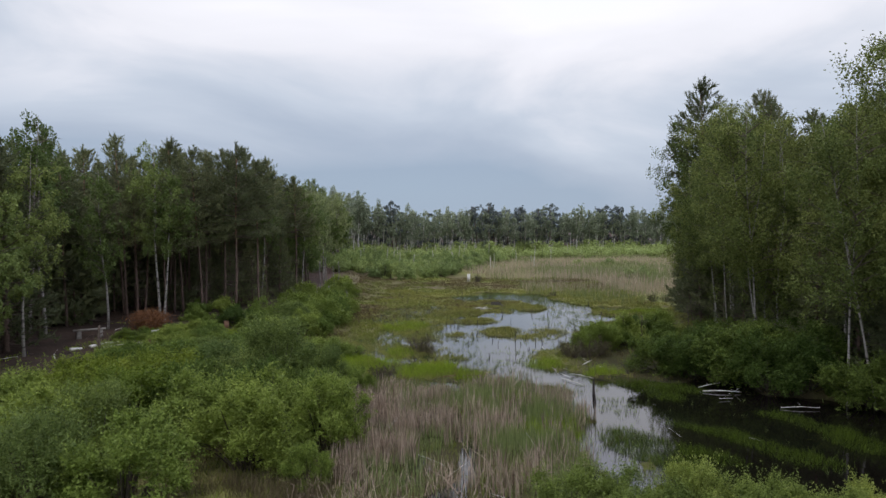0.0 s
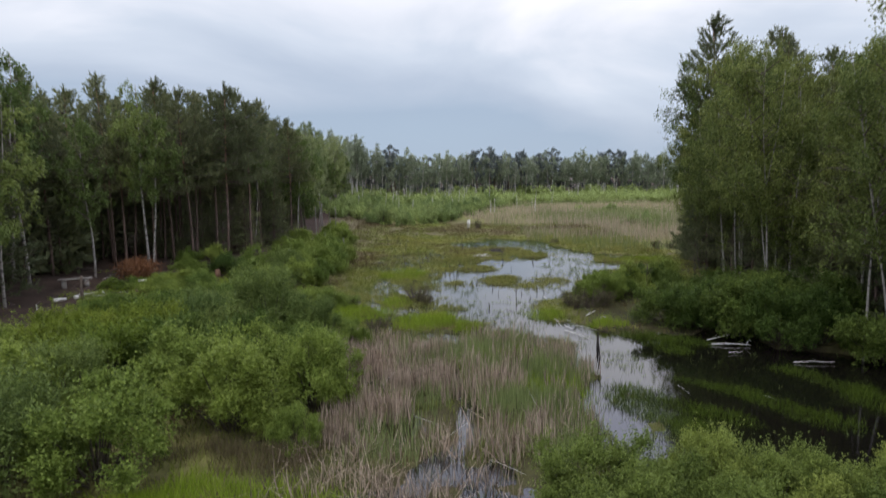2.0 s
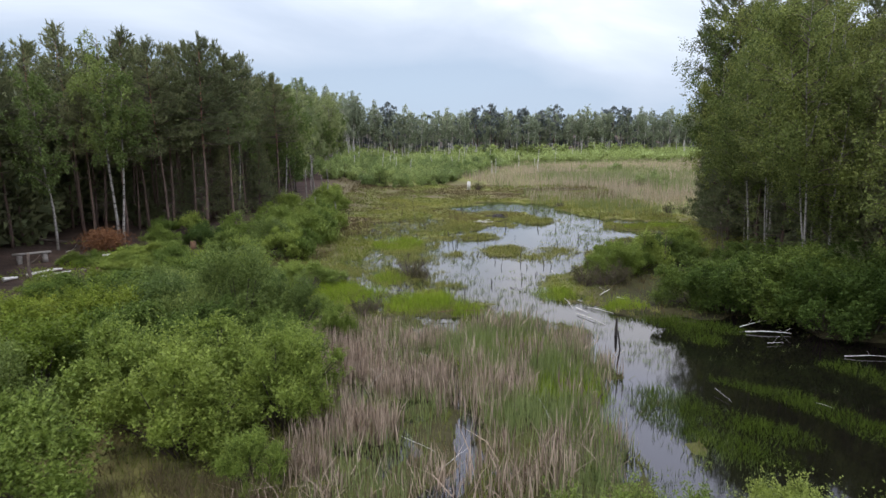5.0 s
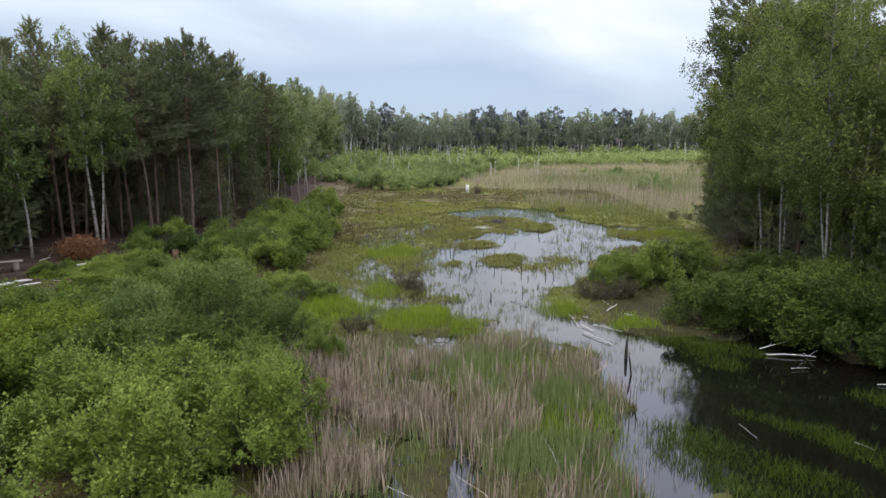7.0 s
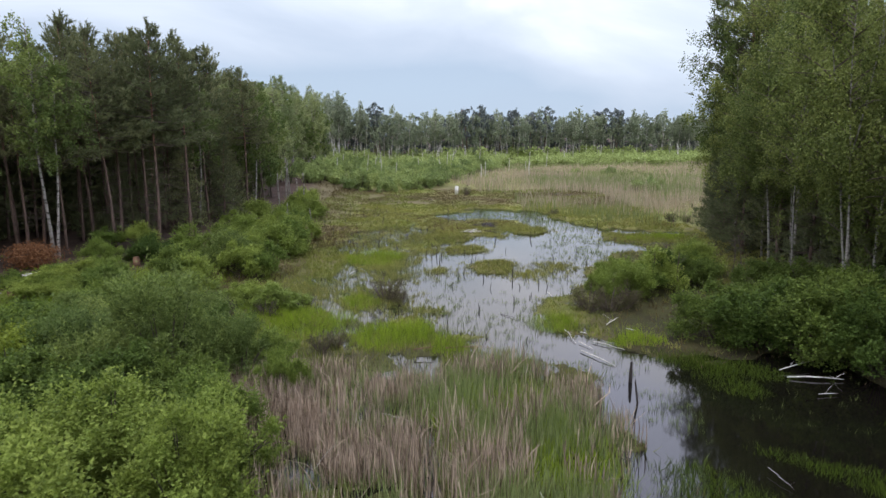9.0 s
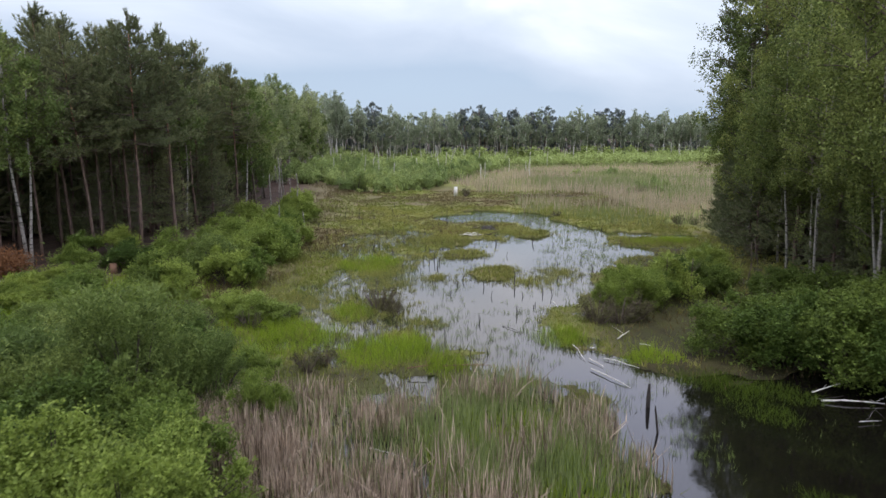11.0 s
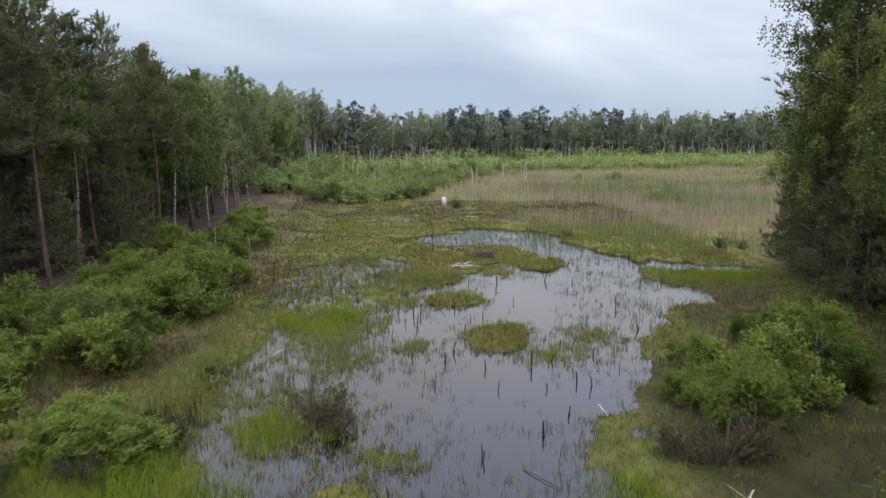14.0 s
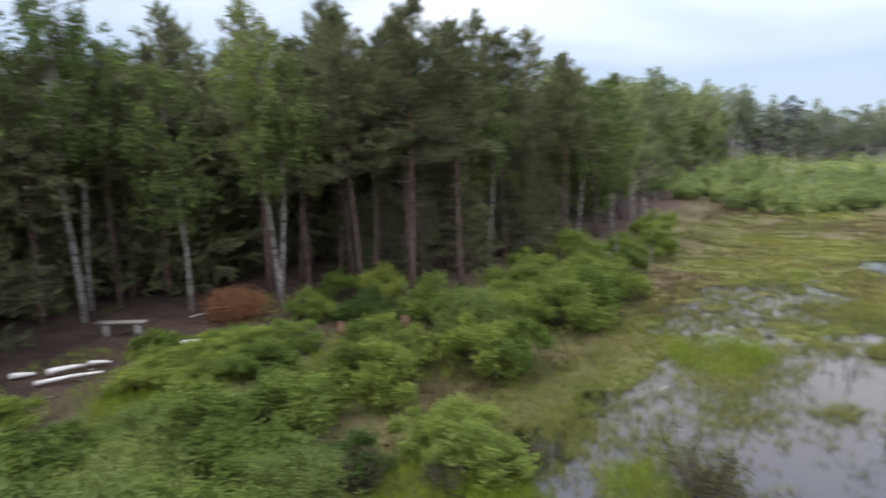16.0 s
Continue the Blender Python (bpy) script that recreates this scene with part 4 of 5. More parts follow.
joined([birch_geo(12.0, 0.02, 2.3, 420, 0.55, 81, 0.10, 0.3, 14, droop=0.02, spray=10), birch_geo(12.8, 0.06, 2.2, 420, 0.55, 82, 0.10, 0.3, 14, droop=0.02, spray=10)], [q for k, q in enumerate(shore) if k % 10 <= 6], PINE_BARK, NEEDLE_HAZED,
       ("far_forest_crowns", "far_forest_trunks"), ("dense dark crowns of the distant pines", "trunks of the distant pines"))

# ---- shrubs ----
alders = Stand("alder_bush", [shrub_geo(2.5, 1.75, 26000, 0.078, 101, 30, 24, 0.72, 0.9), shrub_geo(2.5, 1.75, 26000, 0.078, 102, 30, 20, 0.72, 1.0), shrub_geo(2.5, 1.75, 26000, 0.082, 103, 30, 28, 0.72, 1.0)],
               DARK_BARK, ALDER_LEAF, "dense rounded shrub with bright green leaves", "bush", "green shrubs on the bank", "foliage")
yellow_shrubs = Stand("yellow_green_bush", [shrub_geo(2.5, 1.75, 22000, 0.074, 171, 30, 26, 0.7, 1.3), shrub_geo(2.5, 1.75, 22000, 0.074, 172, 30, 22, 0.7, 1.3)],
                      DARK_BARK, YELLOW_SHRUB, "leafy yellow-green shrub with many upright shoots", "bush", "yellow-green shrubs on the bank", "foliage")
willows = Stand("willow_bush", [shrub_geo(2.5, 1.75, 20000, 0.115, 111, 30, 22, 0.30, 1.5), shrub_geo(2.5, 1.75, 20000, 0.115, 112, 30, 18, 0.30, 1.5)],
                DARK_BARK, WILLOW_LEAF, "airy willow shrub with narrow grey-green leaves", "bush", "willows on the bank", "foliage")
mid_alders = Stand("alder_bush", [shrub_geo(2.5, 1.75, 16000, 0.098, 104, 20, 20, 0.75, 0.9), shrub_geo(2.5, 1.75, 16000, 0.095, 105, 20, 17, 0.75, 1.0), shrub_geo(2.5, 1.75, 16000, 0.095, 108, 20, 24, 0.75, 0.9)],
                   DARK_BARK, MOSS_ALDER_LEAF, "low green shrub at the edge of the wet moss", "bush", "green shrubs on the bank", "foliage")
far_shrubs = Stand("young_shrub", [bush_geo(1.9, 1.2, 1100, 0.17, 121, 7, 0.7, 0.3, 50, leaflets), bush_geo(2.5, 0.9, 1100, 0.17, 122, 6, 0.7, 0.3, 50, leaflets), bush_geo(1.5, 1.4, 1000, 0.17, 123, 7, 0.7, 0.3, 50, leaflets)],
                   DARK_BARK, SHRUB_FAR, "young light-green shrub in the thicket across the bog", "bush", "shrubs across the bog", "foliage")
# green shrubs like the alders, leaf colour darkened for tree shade
dark_bushes = Stand("buckthorn_bush", [shrub_geo(2.5, 1.75, 20000, 0.088, 106, 20, 24, 0.78, 0.8), shrub_geo(2.5, 1.75, 20000, 0.088, 107, 20, 28, 0.78, 0.8)],
                    DARK_BARK, SHADED_SHRUB, "dense shrub overhanging the bog water, shade put into its leaf colour", "bush", "shrubs beside the dark water", "foliage")
dry_bushes = Stand("bare_bush", [bush_geo(1.3, 0.9, 2200, 0.07, 131, 34, 0.4, 0.16, 40), bush_geo(1.0, 0.8, 1600, 0.07, 132, 30, 0.4, 0.16, 40)],
                   TWIG_BARK, DRY_SHRUB, "half-bare brown shrub standing in wet moss", "bush", "bare shrubs in the bog", "foliage")

near_alders = Stand("alder_bush", [shrub_geo(2.5, 1.75, 30000, 0.062, 141, 60, 26, 0.72, 1.0, diamonds), shrub_geo(2.5, 1.75, 30000, 0.062, 142, 60, 22, 0.72, 1.0, diamonds)],
                    DARK_BARK, FRESH_SHRUB, "dense low shrub with small fresh green leaves", "bush", "shrubs in the foreground", "foliage")


def bushes(stand, rows):
    """Shrubs of one kind: x, y, half width, height."""
    for x, y, wide, high in rows:
        size = wide / 1.62
        stand.sow(x, y, size, None, None, 0.05, high / 2.6 / size)


bushes(alders, [(-16.4, 31.6, 1.3, 1.5), (-14.0, 31.4, 1.5, 2.0), (-10.6, 33.2, 1.3, 1.8), (-11.4, 25.6, 1.5, 2.3), (-6.2, 26.8, 1.2, 2.0), (-17.6, 33.2, 1.0, 1.1), (-9.3, 18.4, 1.7, 2.5), (-7.3, 21.9, 1.7, 2.7), (-5.3, 23.5, 1.35, 2.4), (-4.9, 20.2, 0.7, 1.3), (-5.4, 25.2, 1.3, 2.2), (-7.6, 25.2, 1.6, 2.3), (-9.8, 23.8, 1.6, 2.4), (-5.2, 30.0, 0.7, 1.4), (-12.8, 20.6, 1.7, 2.6), (-15.6, 22.4, 1.8, 2.4),
                (-13.2, 36.6, 1.5, 1.5), (-14.4, 33.6, 1.3, 1.4), (-14.2, 36.2, 1.3, 1.5), (-11.9, 35.8, 1.5, 1.4), (-6.4, 33.0, 0.8, 1.0), (-13.4, 16.8, 1.7, 2.5), (-9.8, 34.0, 1.2, 1.5)])
bushes(yellow_shrubs, [(-13.8, 29.6, 1.5, 2.0), (-16.4, 27.0, 1.6, 2.0), (-12.3, 24.2, 2.0, 2.6), (-14.2, 26.8, 1.8, 2.2), (-12.2, 28.6, 1.7, 2.3), (-15.6, 29.4, 1.4, 1.6)])
bushes(willows, [(-12.2, 33.2, 1.5, 2.0), (-9.6, 35.6, 1.2, 1.5), (-13.6, 34.6, 1.2, 1.7), (-11.2, 29.8, 1.4, 2.4), (-11.4, 18.2, 1.6, 3.0), (-8.7, 30.4, 1.7, 3.3), (-10.9, 31.2, 1.6, 2.3), (-6.8, 31.2, 1.0, 2.0), (-12.4, 46.4, 1.4, 2.3), (-11.8, 21.6, 1.3, 2.5), (-10.0, 28.8, 1.2, 2.4)])
bushes(dark_bushes, [(-10.4, 27.0, 1.5, 2.2), (-7.4, 28.2, 1.1, 1.8), (-8.8, 28.0, 1.3, 2.1), (-12.9, 30.4, 1.7, 2.2), (-14.6, 32.0, 1.5, 1.7), (-8.2, 33.2, 1.1, 1.7), (-13.2, 41.8, 1.3, 1.8), (-10.2, 37.6, 0.9, 1.0), (-9.0, 26.6, 1.2, 2.0), (-15.8, 44.6, 1.1, 1.3)])
bushes(mid_alders, [(-11.2, 44.8, 1.3, 2.1), (-12.4, 41.0, 1.2, 1.8), (-12.9, 38.4, 1.5, 1.5), (-10.4, 45.4, 1.3, 1.9), (-11.2, 50.6, 1.6, 2.1), (-11.0, 53.2, 1.6, 2.0), (-12.2, 55.0, 1.6, 2.2), (-10.9, 56.6, 1.2, 1.8), (-7.9, 39.6, 1.2, 1.1), (-9.5, 39.6, 0.9, 1.2), (-9.5, 41.2, 0.9, 0.9), (-13.6, 43.0, 1.4, 1.5), (-12.6, 48.8, 1.5, 1.9), (-13.4, 51.8, 1.5, 1.9), (-13.0, 58.4, 1.4, 1.8),
                    (-12.6, 61.6, 1.1, 1.5), (-13.6, 64.4, 1.2, 1.6), (-12.7, 67.2, 1.5, 1.6), (-14.0, 70.4, 1.4, 1.8), (-15.0, 74.2, 1.4, 1.7), (-14.8, 47.2, 1.3, 1.7), (-14.6, 55.0, 1.3, 1.7), (-15.2, 60.4, 1.3, 1.8), (-13.0, 34.4, 1.1, 1.2), (-16.6, 41.6, 1.0, 0.9), (-15.4, 39.6, 1.1, 1.1), (-17.8, 43.8, 0.9, 1.1), (-19.0, 46.6, 0.9, 1.4), (-17.6, 47.6, 1.0, 1.5)])
# beside the pond and the dark water
bushes(mid_alders, [(8.9, 43.4, 1.4, 2.0), (7.6, 45.0, 0.9, 1.3), (12.2, 46.6, 1.2, 1.8), (12.9, 49.4, 1.0, 1.4), (10.6, 47.6, 0.9, 1.3)])
bushes(dark_bushes, [(9.9, 44.8, 1.1, 1.7), (11.4, 44.2, 1.1, 1.7)])
bushes(alders, [(7.3, 41.2, 1.1, 1.7), (6.5, 42.9, 0.7, 1.1), (8.4, 42.4, 0.9, 1.5)])
for i in range(14):
    mid_alders.sow(-17.6 + rng.normal() * 1.3, 39.4 + rng.normal() * 1.4, rng.uniform(0.35, 0.6), None, None, 0.05, rng.uniform(0.45, 0.7))
bushes(dark_bushes, [(9.3, 35.4, 1.5, 2.0), (10.4, 34.6, 1.5, 2.3), (11.8, 33.6, 1.9, 2.7), (12.9, 31.9, 1.6, 2.5), (13.2, 34.6, 1.6, 2.6), (14.4, 31.4, 1.5, 2.3), (14.2, 36.6, 1.5, 2.2), (12.0, 37.2, 1.3, 1.8), (15.6, 33.2, 1.6, 2.4), (14.6, 39.8, 1.4, 1.8), (10.4, 36.8, 1.1, 1.6), (15.8, 29.2, 1.6, 2.2), (13.6, 42.2, 1.2, 1.7), (16.2, 36.2, 1.6, 2.2)])
bushes(near_alders, [(2.1, 16.8, 1.25, 1.95), (3.5, 16.7, 1.2, 1.9), (4.6, 17.1, 1.1, 1.95), (5.7, 16.8, 1.1, 1.95), (6.8, 17.1, 1.0, 1.75), (7.7, 16.8, 1.0, 1.8), (2.9, 15.4, 1.2, 1.8), (8.8, 17.2, 1.0, 1.7), (4.6, 15.4, 1.2, 1.8), (6.3, 15.3, 1.2, 1.7), (8.0, 15.4, 1.2, 1.7)])
for x, y, s in ((-3.5, 41.6, 1.05), (-2.9, 41.0, 0.8), (5.3, 39.5, 0.9), (6.2, 39.3, 1.05), (7.0, 39.6, 0.8), (-4.5, 34.6, 0.7), (-4.8, 33.6, 0.6), (-8.1, 38.4, 0.75), (-9.6, 37.2, 0.8), (-7.0, 40.9, 0.6), (0.55, 90.2, 0.85), (8.4, 72.5, 0.6), (-10.4, 44.6, 0.7), (18.6, 67.2, 0.7), (17.4, 67.4, 0.7)):
    dry_bushes.sow(x, y, s * 1.05)
for i in range(330):
    y = rng.uniform(94, 150)
    x = rng.uniform(-25, -5 + (y - 96) * 0.3)
    far_shrubs.sow(x, y, rng.uniform(0.75, 1.25), sink=0.1)
for cx, cy, n in ((22.6, 96.5, 6), (22.8, 131.0, 5), (27.0, 104.0, 3)):
    for i in range(n):
        far_shrubs.sow(cx + rng.normal() * 1.6, cy + rng.normal() * 1.2, rng.uniform(0.55, 0.85), None, 2, 0.1)
spots = []
for i in range(620):
    x = rng.uniform(-30, 150)
    y = float(far_edge(x)) - rng.uniform(2, 42) * (1 - 0.3 * float(ramp(x, 30, 90)))
    spots.append((x, y, rng.uniform(0.8, 1.25)))
for i in range(240):
    x = rng.uniform(-34, 150)
    spots.append((x, float(far_edge(x)) + rng.uniform(-6, 3), rng.uniform(1.0, 1.9)))
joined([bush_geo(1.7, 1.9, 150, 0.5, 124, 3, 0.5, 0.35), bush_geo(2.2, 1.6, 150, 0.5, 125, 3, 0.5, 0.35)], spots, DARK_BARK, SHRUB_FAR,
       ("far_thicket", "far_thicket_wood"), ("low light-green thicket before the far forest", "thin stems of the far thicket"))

# ---- grass, sedge and reeds ----


def scatter(n, x0, x1, y0, y1, keep):
    x, y = rng.uniform(x0, x1, n), rng.uniform(y0, y1, n)
    k = keep(x, y)
    return x[k], y[k]


def tufted(x, y, per, spread):
    """Several blades round each spot."""
    x, y = np.repeat(x, per), np.repeat(y, per)
    return x + rng.normal(size=len(x)) * spread, y + rng.normal(size=len(y)) * spread


def ground_pts(x, y, sink=0.05):
    return np.stack([x, y, np.maximum(ground_z(x, y), -0.35) - sink], 1)


def blob(x, y, spots):
    """Nearness to round patches (x, y, rx, ry): 1 inside, falling to 0."""
    best = np.zeros(np.shape(x))
    for cx, cy, rx, ry in spots:
        best = np.maximum(best, ramp(np.hypot((x - cx) / rx, (y - cy) / ry) + 0.5 * value_noise(x, y, 1.3) + 0.7 * value_noise(x + 33, y, 3.2), 1.2, 0.65))
    return best


VIVID = [(-7.4, 37.6, 2.5, 2.8), (-2.4, 35.6, 1.8, 1.9), (-0.6, 34.2, 1.0, 0.9), (0.8, 28.5, 1.4, 2.6), (-4.6, 41.0, 1.0, 1.4), (6.2, 35.0, 1.2, 0.6), (3.5, 37.6, 0.9, 0.9), (13.4, 58.6, 2.6, 1.5), (-8.6, 39.6, 1.4, 1.0), (-5.0, 51.5, 1.6, 2.0), (2.6, 24.6, 1.0, 3.0), (-5.6, 17.4, 2.6, 1.2), (-8.4, 16.6, 1.8, 1.2)]

def needles(geo, base, tall, wide, lean):
    """Fine grass: one three-cornered blade each."""
    n = len(base)
    th = rng.uniform(0, 2 * np.pi, n)
    side = np.stack([np.cos(th), np.sin(th), 0 * th], 1) * (np.broadcast_to(wide, n) / 2)[:, None]
    tip = base + np.stack([rng.normal(size=n) * lean * tall, rng.normal(size=n) * lean * tall, tall], 1)
    geo.add(np.stack([base - side, base + side, tip], 1), np.arange(3 * n).reshape(n, 3))


x, y = scatter(94000, -15, 17, 1, 97, lambda x, y: (open_water(x, y) < 0.03) & (x > left_bank(y) - 0.5) & (x < right_bank(y) + 1) & (value_noise(x, y, 3.0) + 0.5 * value_noise(x, y, 0.9) > -0.4))
x, y = tufted(x, y, 3, 0.07)
z = ground_z(x, y)
x, y, z = x[z > -0.06], y[z > -0.06], z[z > -0.06]
# tree shade on the right bank, put in as thinner, browner sedge
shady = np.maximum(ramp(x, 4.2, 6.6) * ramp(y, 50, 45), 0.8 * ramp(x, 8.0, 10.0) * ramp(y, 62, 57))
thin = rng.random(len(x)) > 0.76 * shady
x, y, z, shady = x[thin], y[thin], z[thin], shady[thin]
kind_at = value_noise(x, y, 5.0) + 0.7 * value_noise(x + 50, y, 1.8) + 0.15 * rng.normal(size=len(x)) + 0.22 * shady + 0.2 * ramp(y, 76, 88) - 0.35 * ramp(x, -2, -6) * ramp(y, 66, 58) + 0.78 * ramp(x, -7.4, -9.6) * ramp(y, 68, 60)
tall = rng.uniform(0.10, 0.32, len(x)) * (1 + 0.8 * value_noise(x, y, 2.0)) * (1 - 0.35 * ramp(y, 55, 70))
for name, mat, label, low, high in (("yellow_green_sedge", BRIGHT_SEDGE, "yellow-green sedge and moss in bright patches", -9, -0.10), ("olive_sedge", SEDGE, "olive sedge on wet moss", -0.10, 0.22), ("brown_sedge", BROWN_SEDGE, "rusty brown sedge on drier moss, also darkening the shaded bank", 0.22, 9)):
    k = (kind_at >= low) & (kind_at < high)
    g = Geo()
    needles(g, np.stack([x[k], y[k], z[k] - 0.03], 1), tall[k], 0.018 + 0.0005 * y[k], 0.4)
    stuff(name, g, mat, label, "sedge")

g = Geo()
x, y = scatter(9000, -26, -15, 31, 48, lambda x, y: value_noise(x, y, 1.6) + 0.5 * value_noise(x, y, 5.0) + 0.5 * ramp(x, -20, -16) > 0.32)
needles(g, ground_pts(x, y, 0.02), rng.uniform(0.06, 0.22, len(x)), 0.035, 0.6)
for cx, cy, rx, ry in VIVID + [(-17.4, 39.4, 2.4, 2.4), (-16.4, 36.4, 2.0, 2.2), (-13.5, 42.5, 2.5, 3.5)]:
    x, y = scatter(int(2300 * rx * ry), cx - 1.3 * rx, cx + 1.3 * rx, cy - 1.3 * ry, cy + 1.3 * ry, lambda x, y: blob(x, y, [(cx, cy, rx, ry)]) > rng.random(len(x)))
    base = ground_pts(x, y)
    needles(g, base, rng.uniform(0.16, 0.46, len(x)) * (1 + 0.8 * value_noise(x, y, 1.1)) + np.maximum(0, -0.75 * base[:, 2]), 0.022, 0.3)
stuff("fresh_grass", g, GRASS, "lush bright green marsh grass in patches", "grass")


MATS = [(5.4, 25.4, 1.0, 0.8), (6.4, 24.3, 1.0, 0.8), (7.3, 23.2, 0.9, 0.7), (4.9, 24.2, 0.7, 1.2), (7.6, 26.6, 0.9, 0.5), (8.6, 25.7, 0.9, 0.6), (9.5, 24.6, 0.8, 0.7), (10.3, 23.0, 0.9, 0.8), (11.8, 27.8, 0.9, 0.6), (12.5, 26.4, 0.8, 0.9), (12.8, 24.6, 0.8, 1.0), (7.4, 33.6, 1.2, 1.2), (8.8, 32.6, 1.2, 0.8), (8.0, 31.2, 0.8, 0.9), (6.0, 22.4, 1.4, 0.9)]
g = Geo()
for cx, cy, rx, ry in MATS:
    x, y = scatter(int(3000 * rx * ry), cx - 1.4 * rx, cx + 1.4 * rx, cy - 1.4 * ry, cy + 1.4 * ry, lambda x, y: blob(x, y + 0.5 * (x - cx), [(cx, cy, rx, ry)]) > rng.random(len(x)))
    needles(g, np.stack([x, y, np.full(len(x), -0.06)], 1), rng.uniform(0.10, 0.30, len(x)) * (1 + 0.8 * value_noise(x, y, 1.1)), 0.02, 0.4)
stuff("floating_grass", g, MAT_GRASS, "dark green grass mats floating on black water", "grass")


def thickness(x, y):
    """How thickly sedge tufts stand in the water; negative where it is open."""
    open_parts = 0.22 * ramp(np.hypot((x - 4.0) / 4.0, (y - 58) / 5.0), 1.2, 0.7) + 0.26 * ramp(np.hypot((x + 0.6) / 2.4, (y - 44.0) / 4.0), 1.2, 0.7)
    return 0.9 * value_noise(x, y, 2.2) + 0.6 * value_noise(x, y, 6.0) + 0.4 * value_noise(x, y, 0.8) + 0.26 - open_parts + 0.3 * ramp(x, 0.5, 3.0) * ramp(y, 54, 48) * ramp(y, 34, 37)


g = Geo()
x, y = scatter(40000, -10, 19, 16, 78, lambda x, y: (ground_z(x, y) < 0.02) & ((x < 6.3) | (y > 40) | (rng.random(len(x)) < 0.04)) & (1.5 * thickness(x, y) + 0.9 * ramp(y, 66, 69) + 0.22 * (open_water(x, y) < 0.2) > rng.random(len(x))))
x, y = tufted(x, y, 6, 0.06)
needles(g, np.stack([x, y, np.full(len(x), -0.08)], 1), rng.uniform(0.13, 0.30, len(x)), 0.015, 0.26)
stuff("water_sedge", g, WATER_SEDGE, "thin dark sedge tufts standing in shallow water", "sedge")

g = Geo()
x, y = scatter(26000, -10, 18, 34, 80, lambda x, y: (np.abs(open_water(x, y) + 0.02) < 0.16) & (0.62 + 1.3 * value_noise(x, y, 1.5) - 2.6 * np.abs(open_water(x, y) + 0.02) - 0.6 * ramp(x, 4.0, 5.5) * ramp(y, 50, 44) > rng.random(len(x))))
for cx, cy, rx, ry in ISLANDS + [(3.4, 47.0, 0.8, 0.9), (5.2, 49.0, 0.7, 1.2), (-1.2, 47.6, 0.5, 0.6), (-3.6, 46.2, 1.0, 1.2), (-4.6, 48.6, 0.8, 1.0), (2.4, 60.6, 0.6, 0.8), (-2.2, 54.0, 0.7, 1.0)]:
    n = int(120 * (0.4 + rx * ry))
    x, y = np.r_[x, cx + rng.normal(size=n) * 0.62 * (0.3 + rx)], np.r_[y, cy + rng.normal(size=n) * 0.62 * (0.3 + ry)]
per = 13
cx, cy = np.repeat(x, per), np.repeat(y, per)
x, y = tufted(x, y, per, 0.09)
fine = rng.uniform(0.14, 0.34, len(x)) * (1.1 - 2.2 * np.hypot(x - cx, y - cy))
needles(g, np.stack([x, y, np.maximum(ground_z(cx, cy), -0.02) - 0.05], 1), np.maximum(fine, 0.08), 0.026, 0.34)
stuff("sedge_tussocks", g, SEDGE, "olive sedge tussocks along the ragged pond edge", "sedge")

REEDS = [(-3.7, 29.0, 2.7, 3.0), (-3.1, 25.2, 2.2, 3.4), (-2.9, 21.8, 1.9, 2.4), (-5.6, 30.6, 1.3, 1.6), (1.0, 30.4, 2.0, 2.8), (1.5, 25.4, 2.2, 3.8), (1.4, 21.8, 2.2, 2.4), (2.9, 28.6, 1.4, 2.2)]
not_ditch = lambda x, y: open_water(x, y) < 0.12
g = Geo()
x, y = scatter(135000, -9, 6.5, 16, 36, lambda x, y: (blob(x, y, REEDS) * (1 - 0.45 * ramp(x, -1.6, 0.4)) * (0.34 + 1.6 * value_noise(x, y, 1.2) + 1.2 * value_noise(x + 7, y, 0.45) + 0.7 * value_noise(x, y + 9, 3.4)) > rng.random(len(x))) & not_ditch(x, y))
blades(g, ground_pts(x, y), rng.uniform(0.35, 0.95, len(x)) * (1 + 0.6 * value_noise(x, y, 2.0)), rng.uniform(0.016, 0.042, len(x)), np.where(rng.random((len(x), 1)) < 0.16 + 0.3 * ramp(y, 22, 18)[:, None], 0.42, 0.07))
x, y = scatter(8000, -5.5, 2.5, 15.5, 22, lambda x, y: blob(x, y, [(-1.6, 18.8, 3.4, 2.2)]) * (0.35 + 1.6 * value_noise(x, y, 0.8)) > rng.random(len(x)))
blades(g, ground_pts(x, y), rng.uniform(0.3, 0.8, len(x)), rng.uniform(0.014, 0.028, len(x)), np.where(rng.random((len(x), 1)) < 0.5, 0.7, 0.15))
stuff("dead_reeds", g, DEAD_REED, "pinkish-brown dead reed stalks in a dense stand", "reeds")
g = Geo()
x, y = scatter(110000, -6, 6.5, 16, 36, lambda x, y: (blob(x, y, REEDS) * (0.22 + 0.78 * ramp(x, -2.6, 1.2)) * (0.55 + 1.4 * value_noise(x + 20, y, 1.8)) > rng.random(len(x))) & not_ditch(x, y))
blades(g, ground_pts(x, y), rng.uniform(0.35, 0.85, len(x)), rng.uniform(0.012, 0.022, len(x)), 0.10)
stuff("green_reeds", g, GREEN_REED, "fresh green reed shoots among dead stalks", "reeds")

